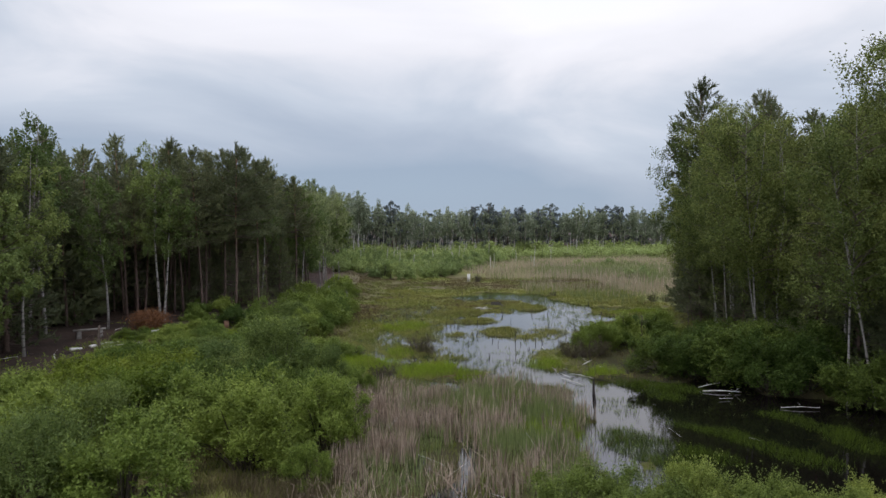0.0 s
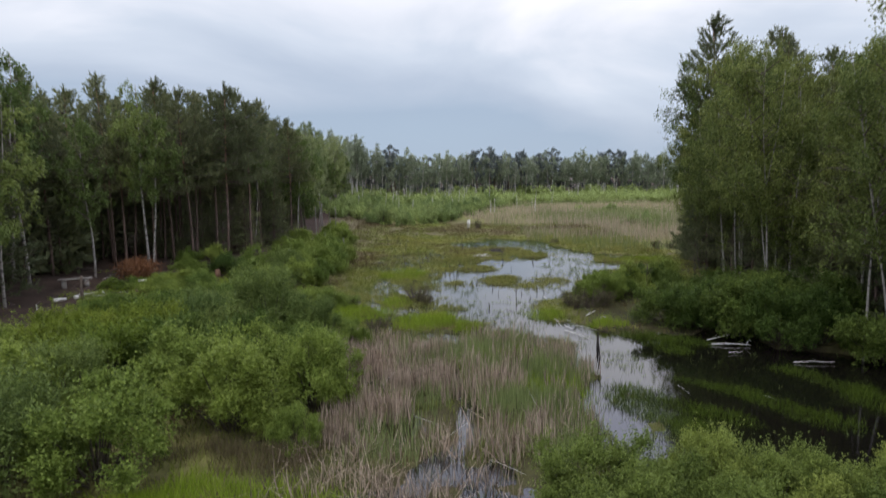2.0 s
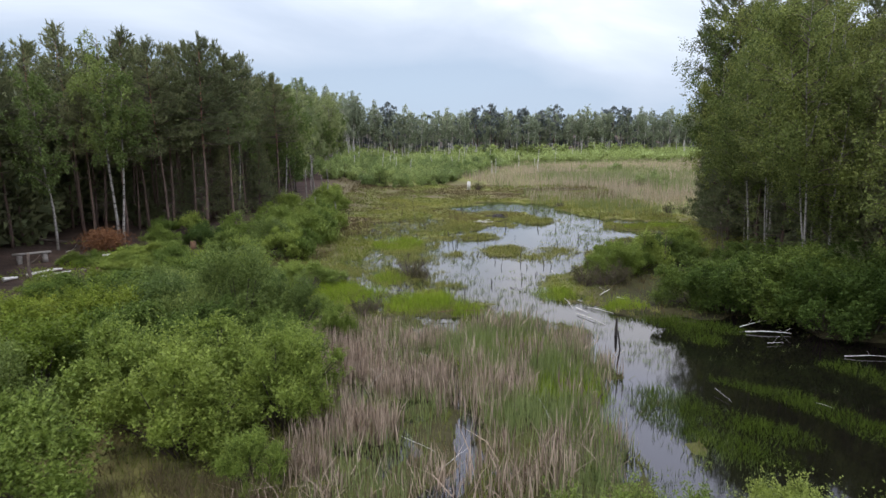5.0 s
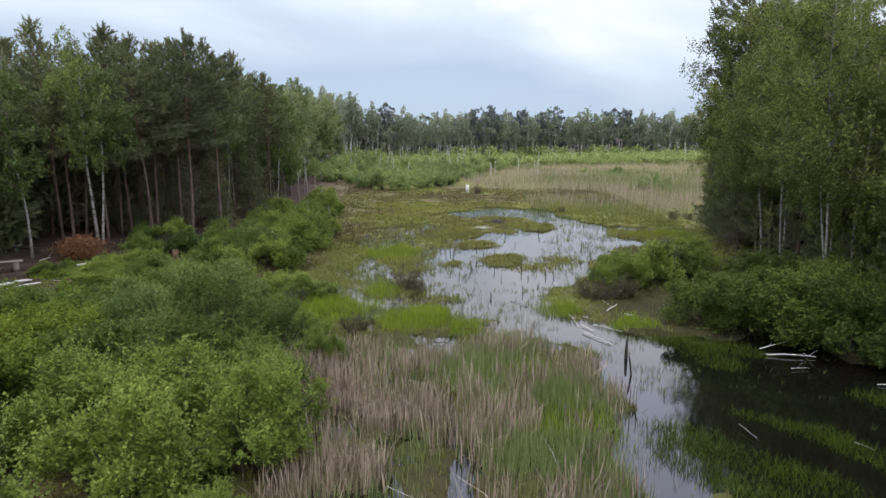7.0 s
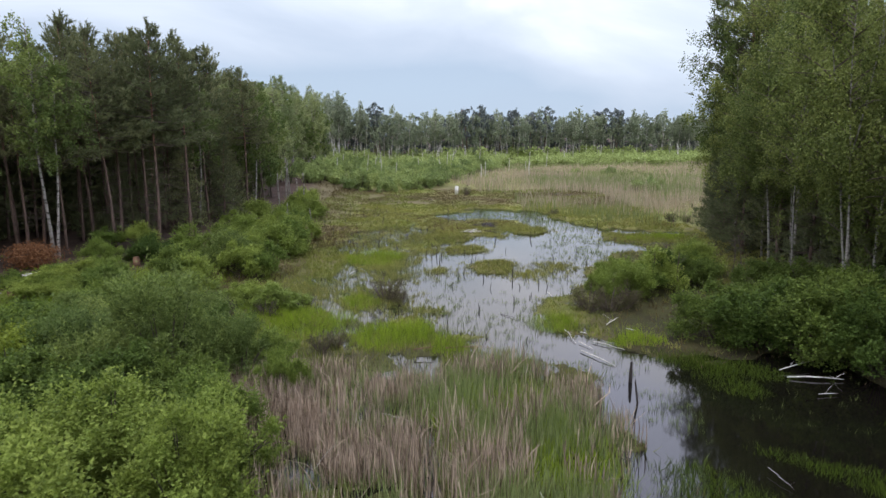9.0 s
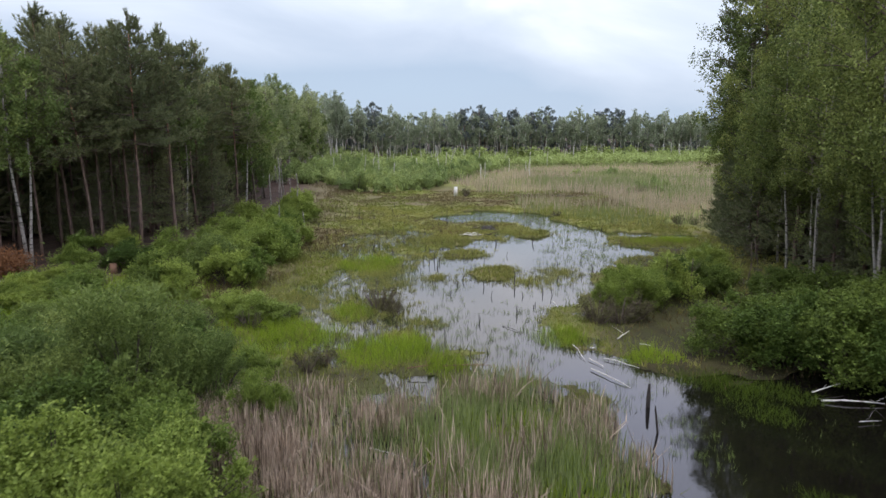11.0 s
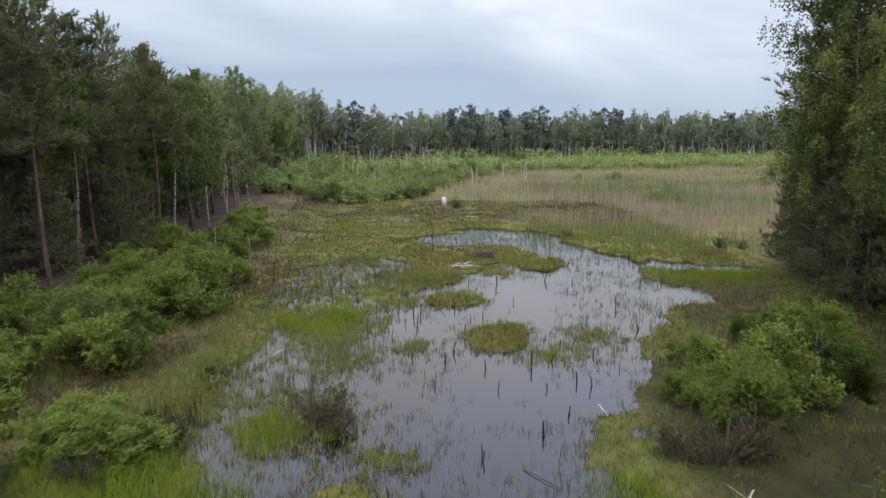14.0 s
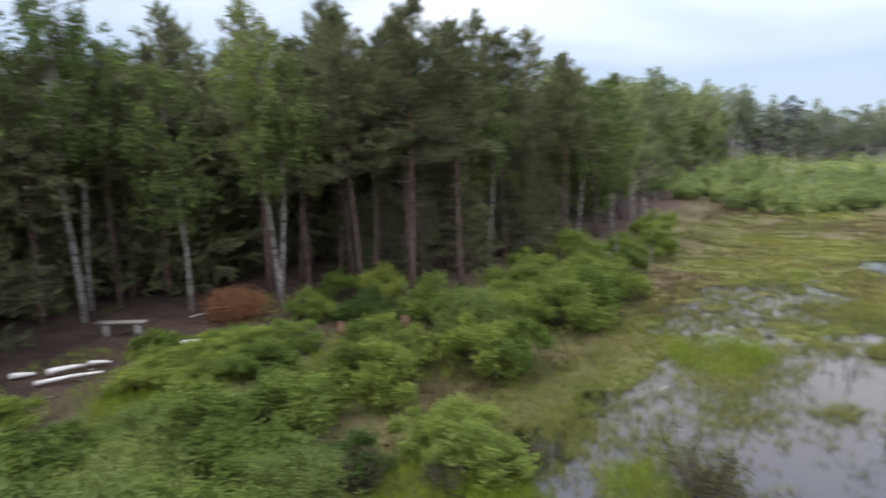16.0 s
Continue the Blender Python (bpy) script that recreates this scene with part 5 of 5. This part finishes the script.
g = Geo()
x, y = scatter(40000, -20, 16, 14, 96, lambda x, y: (open_water(x, y) < -0.03) & (((ramp(left_bank(y) - x, -6.5, -2.0) > rng.random(len(x))) & (x > left_bank(y) - 3)) | ((y > 80) & (value_noise(x, y, 4) > 0.2))) & (value_noise(x, y, 2.0) > -0.12))
needles(g, ground_pts(x, y), rng.uniform(0.2, 0.55, len(x)), 0.024 + 0.0004 * y, 0.4)
x, y = scatter(34000, -11, -2.5, 13, 22, lambda x, y: (blob(x, y, [(-7.2, 19.9, 2.2, 1.0), (-4.6, 21.6, 1.0, 1.4), (-5.6, 19.4, 1.4, 0.9)]) * (0.6 + 1.4 * value_noise(x, y, 0.7)) > rng.random(len(x))) & (open_water(x, y) < 0.05))
needles(g, ground_pts(x, y), rng.uniform(0.25, 0.7, len(x)), 0.02, 0.4)
stuff("dry_grass", g, DRY_GRASS, "withered brown grass along the drier edge", "grass")

def reed_kind(x, y):
    """Where the far reeds are pale and where green."""
    pale = blob(x, y, [(22, 79, 9, 4.5), (34, 80, 9, 6), (28, 142, 16, 7), (14, 123, 10, 4), (38, 104, 7, 6), (17, 92, 7, 3.5)])
    green = blob(x, y, [(16, 107, 12, 7), (30, 91, 11, 4), (14, 69, 6, 3.0), (24, 118, 12, 6), (44, 92, 8, 6)])
    return 0.5 * value_noise(x, y * 1.8, 14) + 0.35 * value_noise(x, y * 1.5, 5) - 0.02 + 0.45 * pale - 0.5 * green


for name, mat, label, low, high, n in (("pale_reeds", PALE_REED, "pale tan reed bed across the bog", -0.05, 9, 70000), ("green_tan_reeds", TAN_REED, "greenish reed bed across the bog", -9, 0.06, 70000)):
    g = Geo()
    x, y = scatter(n, -8, 130, 63, 172, lambda x, y: (x > 7.5 + 5 * value_noise(x, y, 5) - 0.24 * (y - 72)) & (y > 64.5 + 9 * ramp(x, 13, 7)) & (x < 8 + (y - 52) * 0.95) & (reed_kind(x, y) > low) & (reed_kind(x, y) < high) & (rng.random(len(x)) < 75 / y) & ~((np.abs(y - 88 - 6 * value_noise(x, y, 8)) < 4) & (x < 16)))
    needles(g, ground_pts(x, y), rng.uniform(0.9, 1.75, len(x)) * (1 - 0.45 * ramp(y, 95, 130)), 0.05 + 0.0011 * (y - 70), 0.14)
    stuff(name, g, mat, label, "reeds")

# ---- dead wood and small things ----


def stump_geo(tall, thick, seed, crook=0.08):
    """A rotted stem broken off above the water, with a ragged top."""
    r = np.random.default_rng(seed)
    g = Geo()
    n, sides = 5, 7
    t = np.linspace(0, 1, n)
    ang = np.arange(sides) * 2 * np.pi / sides
    bend = r.normal(size=2) * crook * tall
    rad = thick * (1.15 - 0.45 * t)[:, None] * r.uniform(0.8, 1.2, (n, sides))
    z = np.repeat((t * (tall + 0.5) - 0.5)[:, None], sides, 1)
    z[-1] += r.uniform(-0.16, 0.12, sides) * min(1, tall)
    v = np.stack([np.cos(ang) * rad + (bend[0] * t ** 2)[:, None], np.sin(ang) * rad + (bend[1] * t ** 2)[:, None], z], -1)
    k, j = np.meshgrid(np.arange(n - 1), np.arange(sides), indexing="ij")
    g.add(v, np.stack([k * sides + j, k * sides + (j + 1) % sides, (k + 1) * sides + (j + 1) % sides, (k + 1) * sides + j], -1).reshape(-1, 4))
    mid = v[-1].mean(0) - [0, 0, 0.05]
    g.add(np.concatenate([v[-1], mid[None]]), [(i, (i + 1) % sides, sides) for i in range(sides)])
    return g


stump_meshes = [stump_geo(h, w, 200 + i).mesh("dead_stump", WET_STUMP) for i, (h, w) in enumerate(((0.40, 0.038), (0.55, 0.034), (0.75, 0.040), (0.30, 0.045), (0.48, 0.03), (0.62, 0.045)))]


def stump(x, y, k, size=1.0):
    ob = new("dead_stump", stump_meshes[k % len(stump_meshes)])
    tagged(ob, "dark rotted stump standing in the bog water", "stump", "stumps in the bog")
    ob.matrix_basis = pose(x, y, max(floor_at(x, y), 0.0) - 0.02, rng.normal() * 6, rng.normal() * 6, rng.uniform(0, 360)) @ Matrix.Diagonal((size * 0.62, size * 0.62, size * 0.70, 1))


POND_STUMPS = [(-0.5, 44.0), (0.7, 39.7), (4.2, 44.1), (3.1, 41.8), (2.3, 41.0), (1.1, 45.5), (0.7, 47.4), (-2.2, 48.8), (-4.1, 45.8), (-4.2, 44.2), (-2.4, 40.8), (-0.2, 46.1), (-1.3, 49.6), (-1.8, 50.4), (-2.2, 52.2), (1.2, 54.1), (0.8, 51.1), (-3.2, 49.7), (-3.3, 47.0), (-3.9, 47.1), (-5.7, 46.9),
               (-5.0, 44.4), (-4.8, 44.3), (-6.5, 55.0), (-7.1, 53.1), (-8.0, 59.5), (-5.3, 60.4), (-4.2, 54.5), (5.4, 45.6), (3.8, 44.4), (2.8, 43.7), (6.2, 47.9), (-0.6, 37.4), (-0.1, 35.8), (0.3, 35.4), (-0.4, 34.3), (0.9, 35.7), (0.7, 39.4), (2.3, 40.8), (3.2, 42.2), (-2.3, 37.8), (-1.3, 37.7), (2.3, 35.3)]
for i, (x, y) in enumerate(POND_STUMPS):
    stump(x, y, i, 0.82)
stump_meshes += [stump_geo(h, w, 210 + i, 0.02).mesh("dead_stump", WET_STUMP) for i, (h, w) in enumerate(((0.80, 0.085), (0.80, 0.04)))]
stump(5.1, 31.4, 6, 1.15)
stump(4.9, 29.8, 7, 1.2)
for i in range(225):
    x, y = rng.uniform(-12.5, 0.5), rng.uniform(52, 86)
    if rng.random() < 0.25:
        x, y = rng.uniform(-1.5, 11), rng.uniform(40, 72)
    stump(x, y, int(rng.integers(0, 6)), rng.uniform(0.7, 1.2))


def fallen_log(a, b, thick, material, label, twigs=2, name="fallen_log"):
    """A thin fallen stem with a few stubs; a and b are (x, y, height above the ground)."""
    g = Geo()
    pa = np.array([a[0], a[1], max(floor_at(a[0], a[1]), 0) + a[2]])
    pb = np.array([b[0], b[1], max(floor_at(b[0], b[1]), 0) + b[2]])
    c = curve(pa, pb, 0.02 * np.linalg.norm(pb - pa), 7) + rng.normal(size=(7, 3)) * 0.010 * np.array([1, 1, 0.5])
    mid = c.mean(0)
    c = c - [mid[0], mid[1], 0]
    tube(g, c, np.linspace(thick, thick * 0.5, 7), 7)
    ob = thing(name, label, "log", "fallen stems")
    ob.matrix_basis = pose(mid[0], mid[1], 0)
    stem = part("stem", g, material, ob, smooth=True)
    for i in range(twigs):
        g = Geo()
        p = c[rng.integers(2, 6)]
        q = p + np.array([rng.normal() * 0.3, rng.normal() * 0.3, rng.uniform(0.1, 0.35)])
        tube(g, curve(p, q, 0.02), np.linspace(thick * 0.3, thick * 0.1, 4), 4)
        part("stub", g, material, stem)
    return ob


WHITE_LOG = "bleached white birch stem lying in shallow water"
for a, b, w, n in (((4.1, 34.2, 0.05), (4.95, 32.75, 0.02), 0.058, 0), ((4.7, 35.25, 0.06), (5.65, 34.4, 0.02), 0.048, 0), ((3.9, 36.5, 0.10), (4.05, 35.1, 0.03), 0.04, 1), ((4.2, 35.2, 0.06), (4.55, 34.45, 0.03), 0.045, 0), ((4.45, 36.3, 0.08), (4.65, 36.1, 0.08), 0.05, 0), ((5.6, 37.15, 0.08), (6.15, 37.75, 0.14), 0.07, 1), ((6.15, 36.3, 0.1), (6.45, 36.0, 0.1), 0.05, 0), ((3.98, 42.3, 0.16), (4.1, 41.7, 0.05), 0.05, 0),
                   ((10.0, 31.8, 0.06), (11.6, 31.6, 0.06), 0.075, 2), ((10.0, 32.3, 0.10), (11.2, 32.8, 0.2), 0.055, 2), ((10.2, 30.4, 0.06), (10.8, 30.5, 0.06), 0.03, 1), ((12.2, 29.1, 0.05), (13.7, 29.0, 0.08), 0.045, 1), ((6.8, 26.0, 0.12), (7.0, 25.2, 0.05), 0.014, 1), ((9.3, 25.2, 0.06), (9.6, 24.7, 0.06), 0.014, 0)):
    fallen_log(a, b, w * 0.36, DEAD_WOOD, WHITE_LOG, n)
fallen_log((-0.6, 33.85, 0.16), (0.95, 34.3, 0.12), 0.02, FRESH_CUT, "pale fallen stem lying across green marsh grass", 2)
fallen_log((-1.7, 33.7, 0.16), (-1.0, 33.85, 0.22), 0.022, FRESH_CUT, "pale fallen stem lying across green marsh grass", 2)
fallen_log((1.6, 39.0, 0.02), (2.3, 38.1, 0.02), 0.012, WET_STUMP, "dark waterlogged branch floating in the pond", 1)
fallen_log((-6.0, 46.5, 0.1), (-5.7, 47.1, 0.2), 0.015, DEAD_WOOD, WHITE_LOG, 1)
for i in range(7):
    x, y = rng.uniform(-3.6, 3.6), rng.uniform(17.5, 31)
    th = rng.uniform(0, 3.14)
    fallen_log((x, y, 0.25), (x + math.cos(th) * 0.9, y + math.sin(th) * 0.9, 0.5), 0.006, DEAD_WOOD, "broken pale reed stalk fallen across the stand", 0)


def snag(x, y, tall, thick, forks=1, material=BIRCH_BARK, label="dead white birch trunk broken off at the top"):
    """A standing dead stem."""
    ob = thing("dead_birch", label, "tree", "standing dead birches")
    ob.matrix_basis = pose(x, y, floor_at(x, y) - 0.05, 0, 0, rng.uniform(0, 360))
    g = Geo()
    line = trunk_line(tall, rng.normal(size=2) * 0.05 * tall, 0.03 * tall, rng)
    tube(g, line, thick * (1 - 0.35 * np.linspace(0, 1, 9)), 7)
    stem = part("trunk", g, material, ob, smooth=True)
    for i in range(forks):
        g = Geo()
        p = on_line(line, tall * rng.uniform(0.45, 0.9))
        az, n = rng.uniform(0, 6.28), rng.uniform(0.3, 0.8) * min(1.4, tall / 3)
        tube(g, curve(p, p + [math.cos(az) * n, math.sin(az) * n, n * 0.8], -0.05), np.linspace(thick * 0.4, 0.01, 4), 4)
        part("branch", g, material, stem)


for x, y, h in ((-14.9, 66.2, 3.4), (-14.9, 72.0, 2.7), (-14.6, 72.6, 3.2), (-12.1, 64.4, 1.2), (-12.8, 59.8, 1.3), (-17.6, 79.2, 4.0), (-15.4, 70.4, 3.6), (-16.4, 74.2, 4.4), (-13.4, 62.4, 1.6)):
    snag(x, y, h, 0.06)
for i in range(34):
    y = rng.uniform(108, 166)
    x = rng.uniform(-24, 8 + (y - 112) * 0.3)
    snag(x, y, rng.uniform(1.8, 3.8), 0.06, 0, FAR_BARK)
for i in range(30):
    x = rng.uniform(-20, 90)
    snag(x, float(far_edge(x)) - rng.uniform(2, 16), rng.uniform(2.0, 4.2), 0.085, 0, FAR_BARK)
# bare poles and a twiggy dead sapling under the birches by the pond
for x, y, h in ((13.6, 45.4, 2.2), (14.1, 45.2, 2.3), (10.2, 43.0, 1.9), (8.8, 43.0, 2.0)):
    snag(x, y, h, 0.028, 3, TWIG_BARK, "thin bare dead sapling by the pond")
snag(-18.0, 32.8, 1.9, 0.085, 5, TWIG_BARK, "grey dead trunk with forked stubs beside shrubs")

# mud lodge with sticks
lodge = thing("mud_lodge", "low dark mound of mud and sticks at the pond's edge", "mound")
lodge.matrix_basis = pose(2.0, 64.2, 0.0)
g = Geo()
nr, na = 6, 18
rr, aa = np.linspace(0, 1, nr), np.arange(na) * 2 * np.pi / na
v = np.array([[math.cos(a) * r * 0.8 * rng.uniform(0.9, 1.1), math.sin(a) * r * 0.6 * rng.uniform(0.9, 1.1), 0.50 * (1 - r * r) - 0.1 + rng.normal() * 0.06] for r in rr for a in aa])
k, j = np.meshgrid(np.arange(nr - 1), np.arange(na), indexing="ij")
g.add(v, np.stack([k * na + j, (k + 1) * na + j, (k + 1) * na + (j + 1) % na, k * na + (j + 1) % na], -1).reshape(-1, 4))
part("mound", g, WET_STUMP, lodge)
for i in range(40):
    g = Geo()
    p = np.array([rng.normal() * 0.40, rng.normal() * 0.30, 0.28])
    q = p + np.array([rng.normal() * 0.5, rng.normal() * 0.5, rng.uniform(-0.1, 0.3)])
    tube(g, curve(p, q, 0.05), [0.018, 0.016, 0.012, 0.008], 4)
    part("stick", g, DARK_BARK, lodge)
drift = thing("driftwood_heap", "pale drift sticks heaped at the water's edge", "driftwood")
drift.matrix_basis = pose(0.4, 61.6, max(0, floor_at(0.4, 61.6)))
for i in range(14):
    g = Geo()
    p = np.array([rng.normal() * 0.7, rng.normal() * 0.18, rng.uniform(0.0, 0.12)])
    th = rng.normal() * 0.5
    q = p + np.array([math.cos(th), math.sin(th), rng.normal() * 0.1]) * rng.uniform(0.4, 1.0)
    tube(g, curve(p, q, 0.03), [0.03, 0.028, 0.022, 0.014], 5)
    part("stick", g, DEAD_WOOD if i % 3 else DARK_BARK, drift)


def box_geo(x0, x1, y0, y1, z0, z1, bevel=0.015):
    bm = bmesh.new()
    bmesh.ops.create_cube(bm, size=1.0)
    bmesh.ops.transform(bm, matrix=Matrix.Translation(((x0 + x1) / 2, (y0 + y1) / 2, (z0 + z1) / 2)) @ Matrix.Diagonal((x1 - x0, y1 - y0, z1 - z0, 1)), verts=bm.verts)
    bmesh.ops.bevel(bm, geom=bm.edges[:], offset=bevel, segments=2, affect="EDGES")
    bm.verts.index_update()
    g = Geo()
    v = np.array([q.co for q in bm.verts])
    faces = [[q.index for q in f.verts] for f in bm.faces]
    bm.free()
    g.add(v, np.array([f for f in faces if len(f) == 4]))
    tri = [f for f in faces if len(f) == 3]
    if tri:
        g.f.append(np.array(tri) + g.n - len(v))
    return g


# white box on a short post beyond the pond
box = thing("white_marker_box", "white painted upright box on a short post in the bog", "box")
box.matrix_basis = pose(-0.65, 91.2, floor_at(-0.65, 91.2), 0, 2, 12)
part("post", box_geo(-0.05, 0.05, -0.05, 0.05, -0.3, 0.25, 0.008), DARK_BARK, box, "dark wooden post")
part("body", box_geo(-0.19, 0.19, -0.12, 0.12, 0.12, 1.10), WHITE_PLASTIC, box)
part("lid", box_geo(-0.20, 0.20, -0.13, 0.13, 1.10, 1.13), WHITE_PLASTIC, box)

# bench of a plank on two log feet
bench = thing("log_bench", "weathered plank bench on two log feet, on forest floor", "bench")
bench.matrix_basis = pose(-22.3, 39.1, floor_at(-22.3, 39.1), 0, 0, 36)
part("seat", box_geo(-0.85, 0.85, -0.17, 0.17, 0.45, 0.53, 0.02), BENCH_WOOD, bench)
for dx in (-0.55, 0.55):
    g = Geo()
    tube(g, [(dx, 0, -0.08), (dx, 0, 0.2), (dx, 0, 0.45)], [0.15, 0.135, 0.14], 10)
    part("foot", g, BENCH_WOOD, bench, "pale log foot", True)

# felled white stems and cut blocks on the clearing
for a, b, w in (((-20.3, 35.7, 0.16), (-19.9, 36.6, 0.18), 0.10), ((-19.7, 35.1, 0.12), (-18.8, 36.6, 0.14), 0.07), ((-20.1, 36.8, 0.14), (-19.6, 37.2, 0.14), 0.08), ((-18.6, 39.0, 0.34), (-18.0, 39.6, 0.36), 0.09), ((-20.9, 35.0, 0.12), (-20.6, 35.5, 0.12), 0.10)):
    fallen_log(a, b, w, DEAD_WOOD, "felled white birch piece lying on the clearing", 0, "felled_birch")
fallen_log((-27.5, 45.2, 0.2), (-23.8, 44.4, 0.2), 0.13, DARK_BARK, "dark fallen trunk lying on the forest floor", 3)
for x, y, r0 in ((-17.3, 36.6, 0.3), (-15.9, 43.4, 0.16), (-14.9, 45.6, 0.15)):
    g = Geo()
    tube(g, [(0, 0, -0.1), (0, 0, 0.15), (0, 0, 0.44)], [r0 * 1.15, r0, r0 * 0.96], 12)
    block = thing("cut_stump", "fresh orange-brown cut stump on the bank", "stump", "cut stumps")
    block.matrix_basis = pose(x, y, floor_at(x, y))
    part("stump_wood", g, FRESH_CUT, block, smooth=True)

for i in range(26):
    x, y = rng.uniform(-24, -16.5), rng.uniform(33, 46)
    th, n = rng.uniform(0, 6.28), rng.uniform(0.4, 1.5)
    fallen_log((x, y, 0.02), (x + math.cos(th) * n, y + math.sin(th) * n, 0.05), rng.uniform(0.012, 0.03), TWIG_BARK if i % 3 else DEAD_WOOD, "dead branch lying on the needle-strewn forest floor", 1, "fallen_branch")

# heap of withered brushwood
heap = thing("brushwood_heap", "heap of rust-brown withered brushwood under birches", "brushwood")
heap.matrix_basis = pose(-20.5, 42.5, floor_at(-20.5, 42.5))
for i in range(46):
    g = Geo()
    p = np.array([rng.normal() * 0.45 - 0.2, rng.normal() * 0.40, rng.uniform(0.02, 0.75)])
    th = rng.normal() * 0.6
    q = p + np.array([math.cos(th), math.sin(th), rng.normal() * 0.25]) * rng.uniform(0.4, 0.9)
    tube(g, curve(p, q, 0.08), [0.018, 0.015, 0.011, 0.006], 4)
    part("twig", g, BRUSH_TWIG, heap)
g = Geo()
n = 5200
p = rng.normal(size=(n, 3)) * np.array([0.50, 0.45, 0.28]) + [0, 0, 0.55]
p[:, 2] = np.clip(p[:, 2], 0.03, 1.30 - 0.45 * np.abs(p[:, 0]))
diamonds(g, p, rng.normal(size=(n, 3)), rng.uniform(0.08, 0.2, n), 0.045)
part("withered_foliage", g, BRUSH_RED, heap, "rust-brown dry needles")

# low plank deck among the pines
deck_z = floor_at(-19.2, 63.2)
deck = thing("plank_deck", "low grey plank deck half hidden among pines", "deck")
deck.matrix_basis = pose(-19.2, 63.2, deck_z, 0, 0, 20)
for i in range(9):
    part("plank", box_geo(-1.4, 1.4, -0.8 + i * 0.18, -0.64 + i * 0.18, 1.0, 1.04, 0.006), BENCH_WOOD, deck)
for dx in (-1.25, 1.25):
    for dy in (-0.7, 0.7):
        part("post", box_geo(dx - 0.06, dx + 0.06, dy - 0.06, dy + 0.06, -0.3, 1.0, 0.01), BENCH_WOOD, deck)
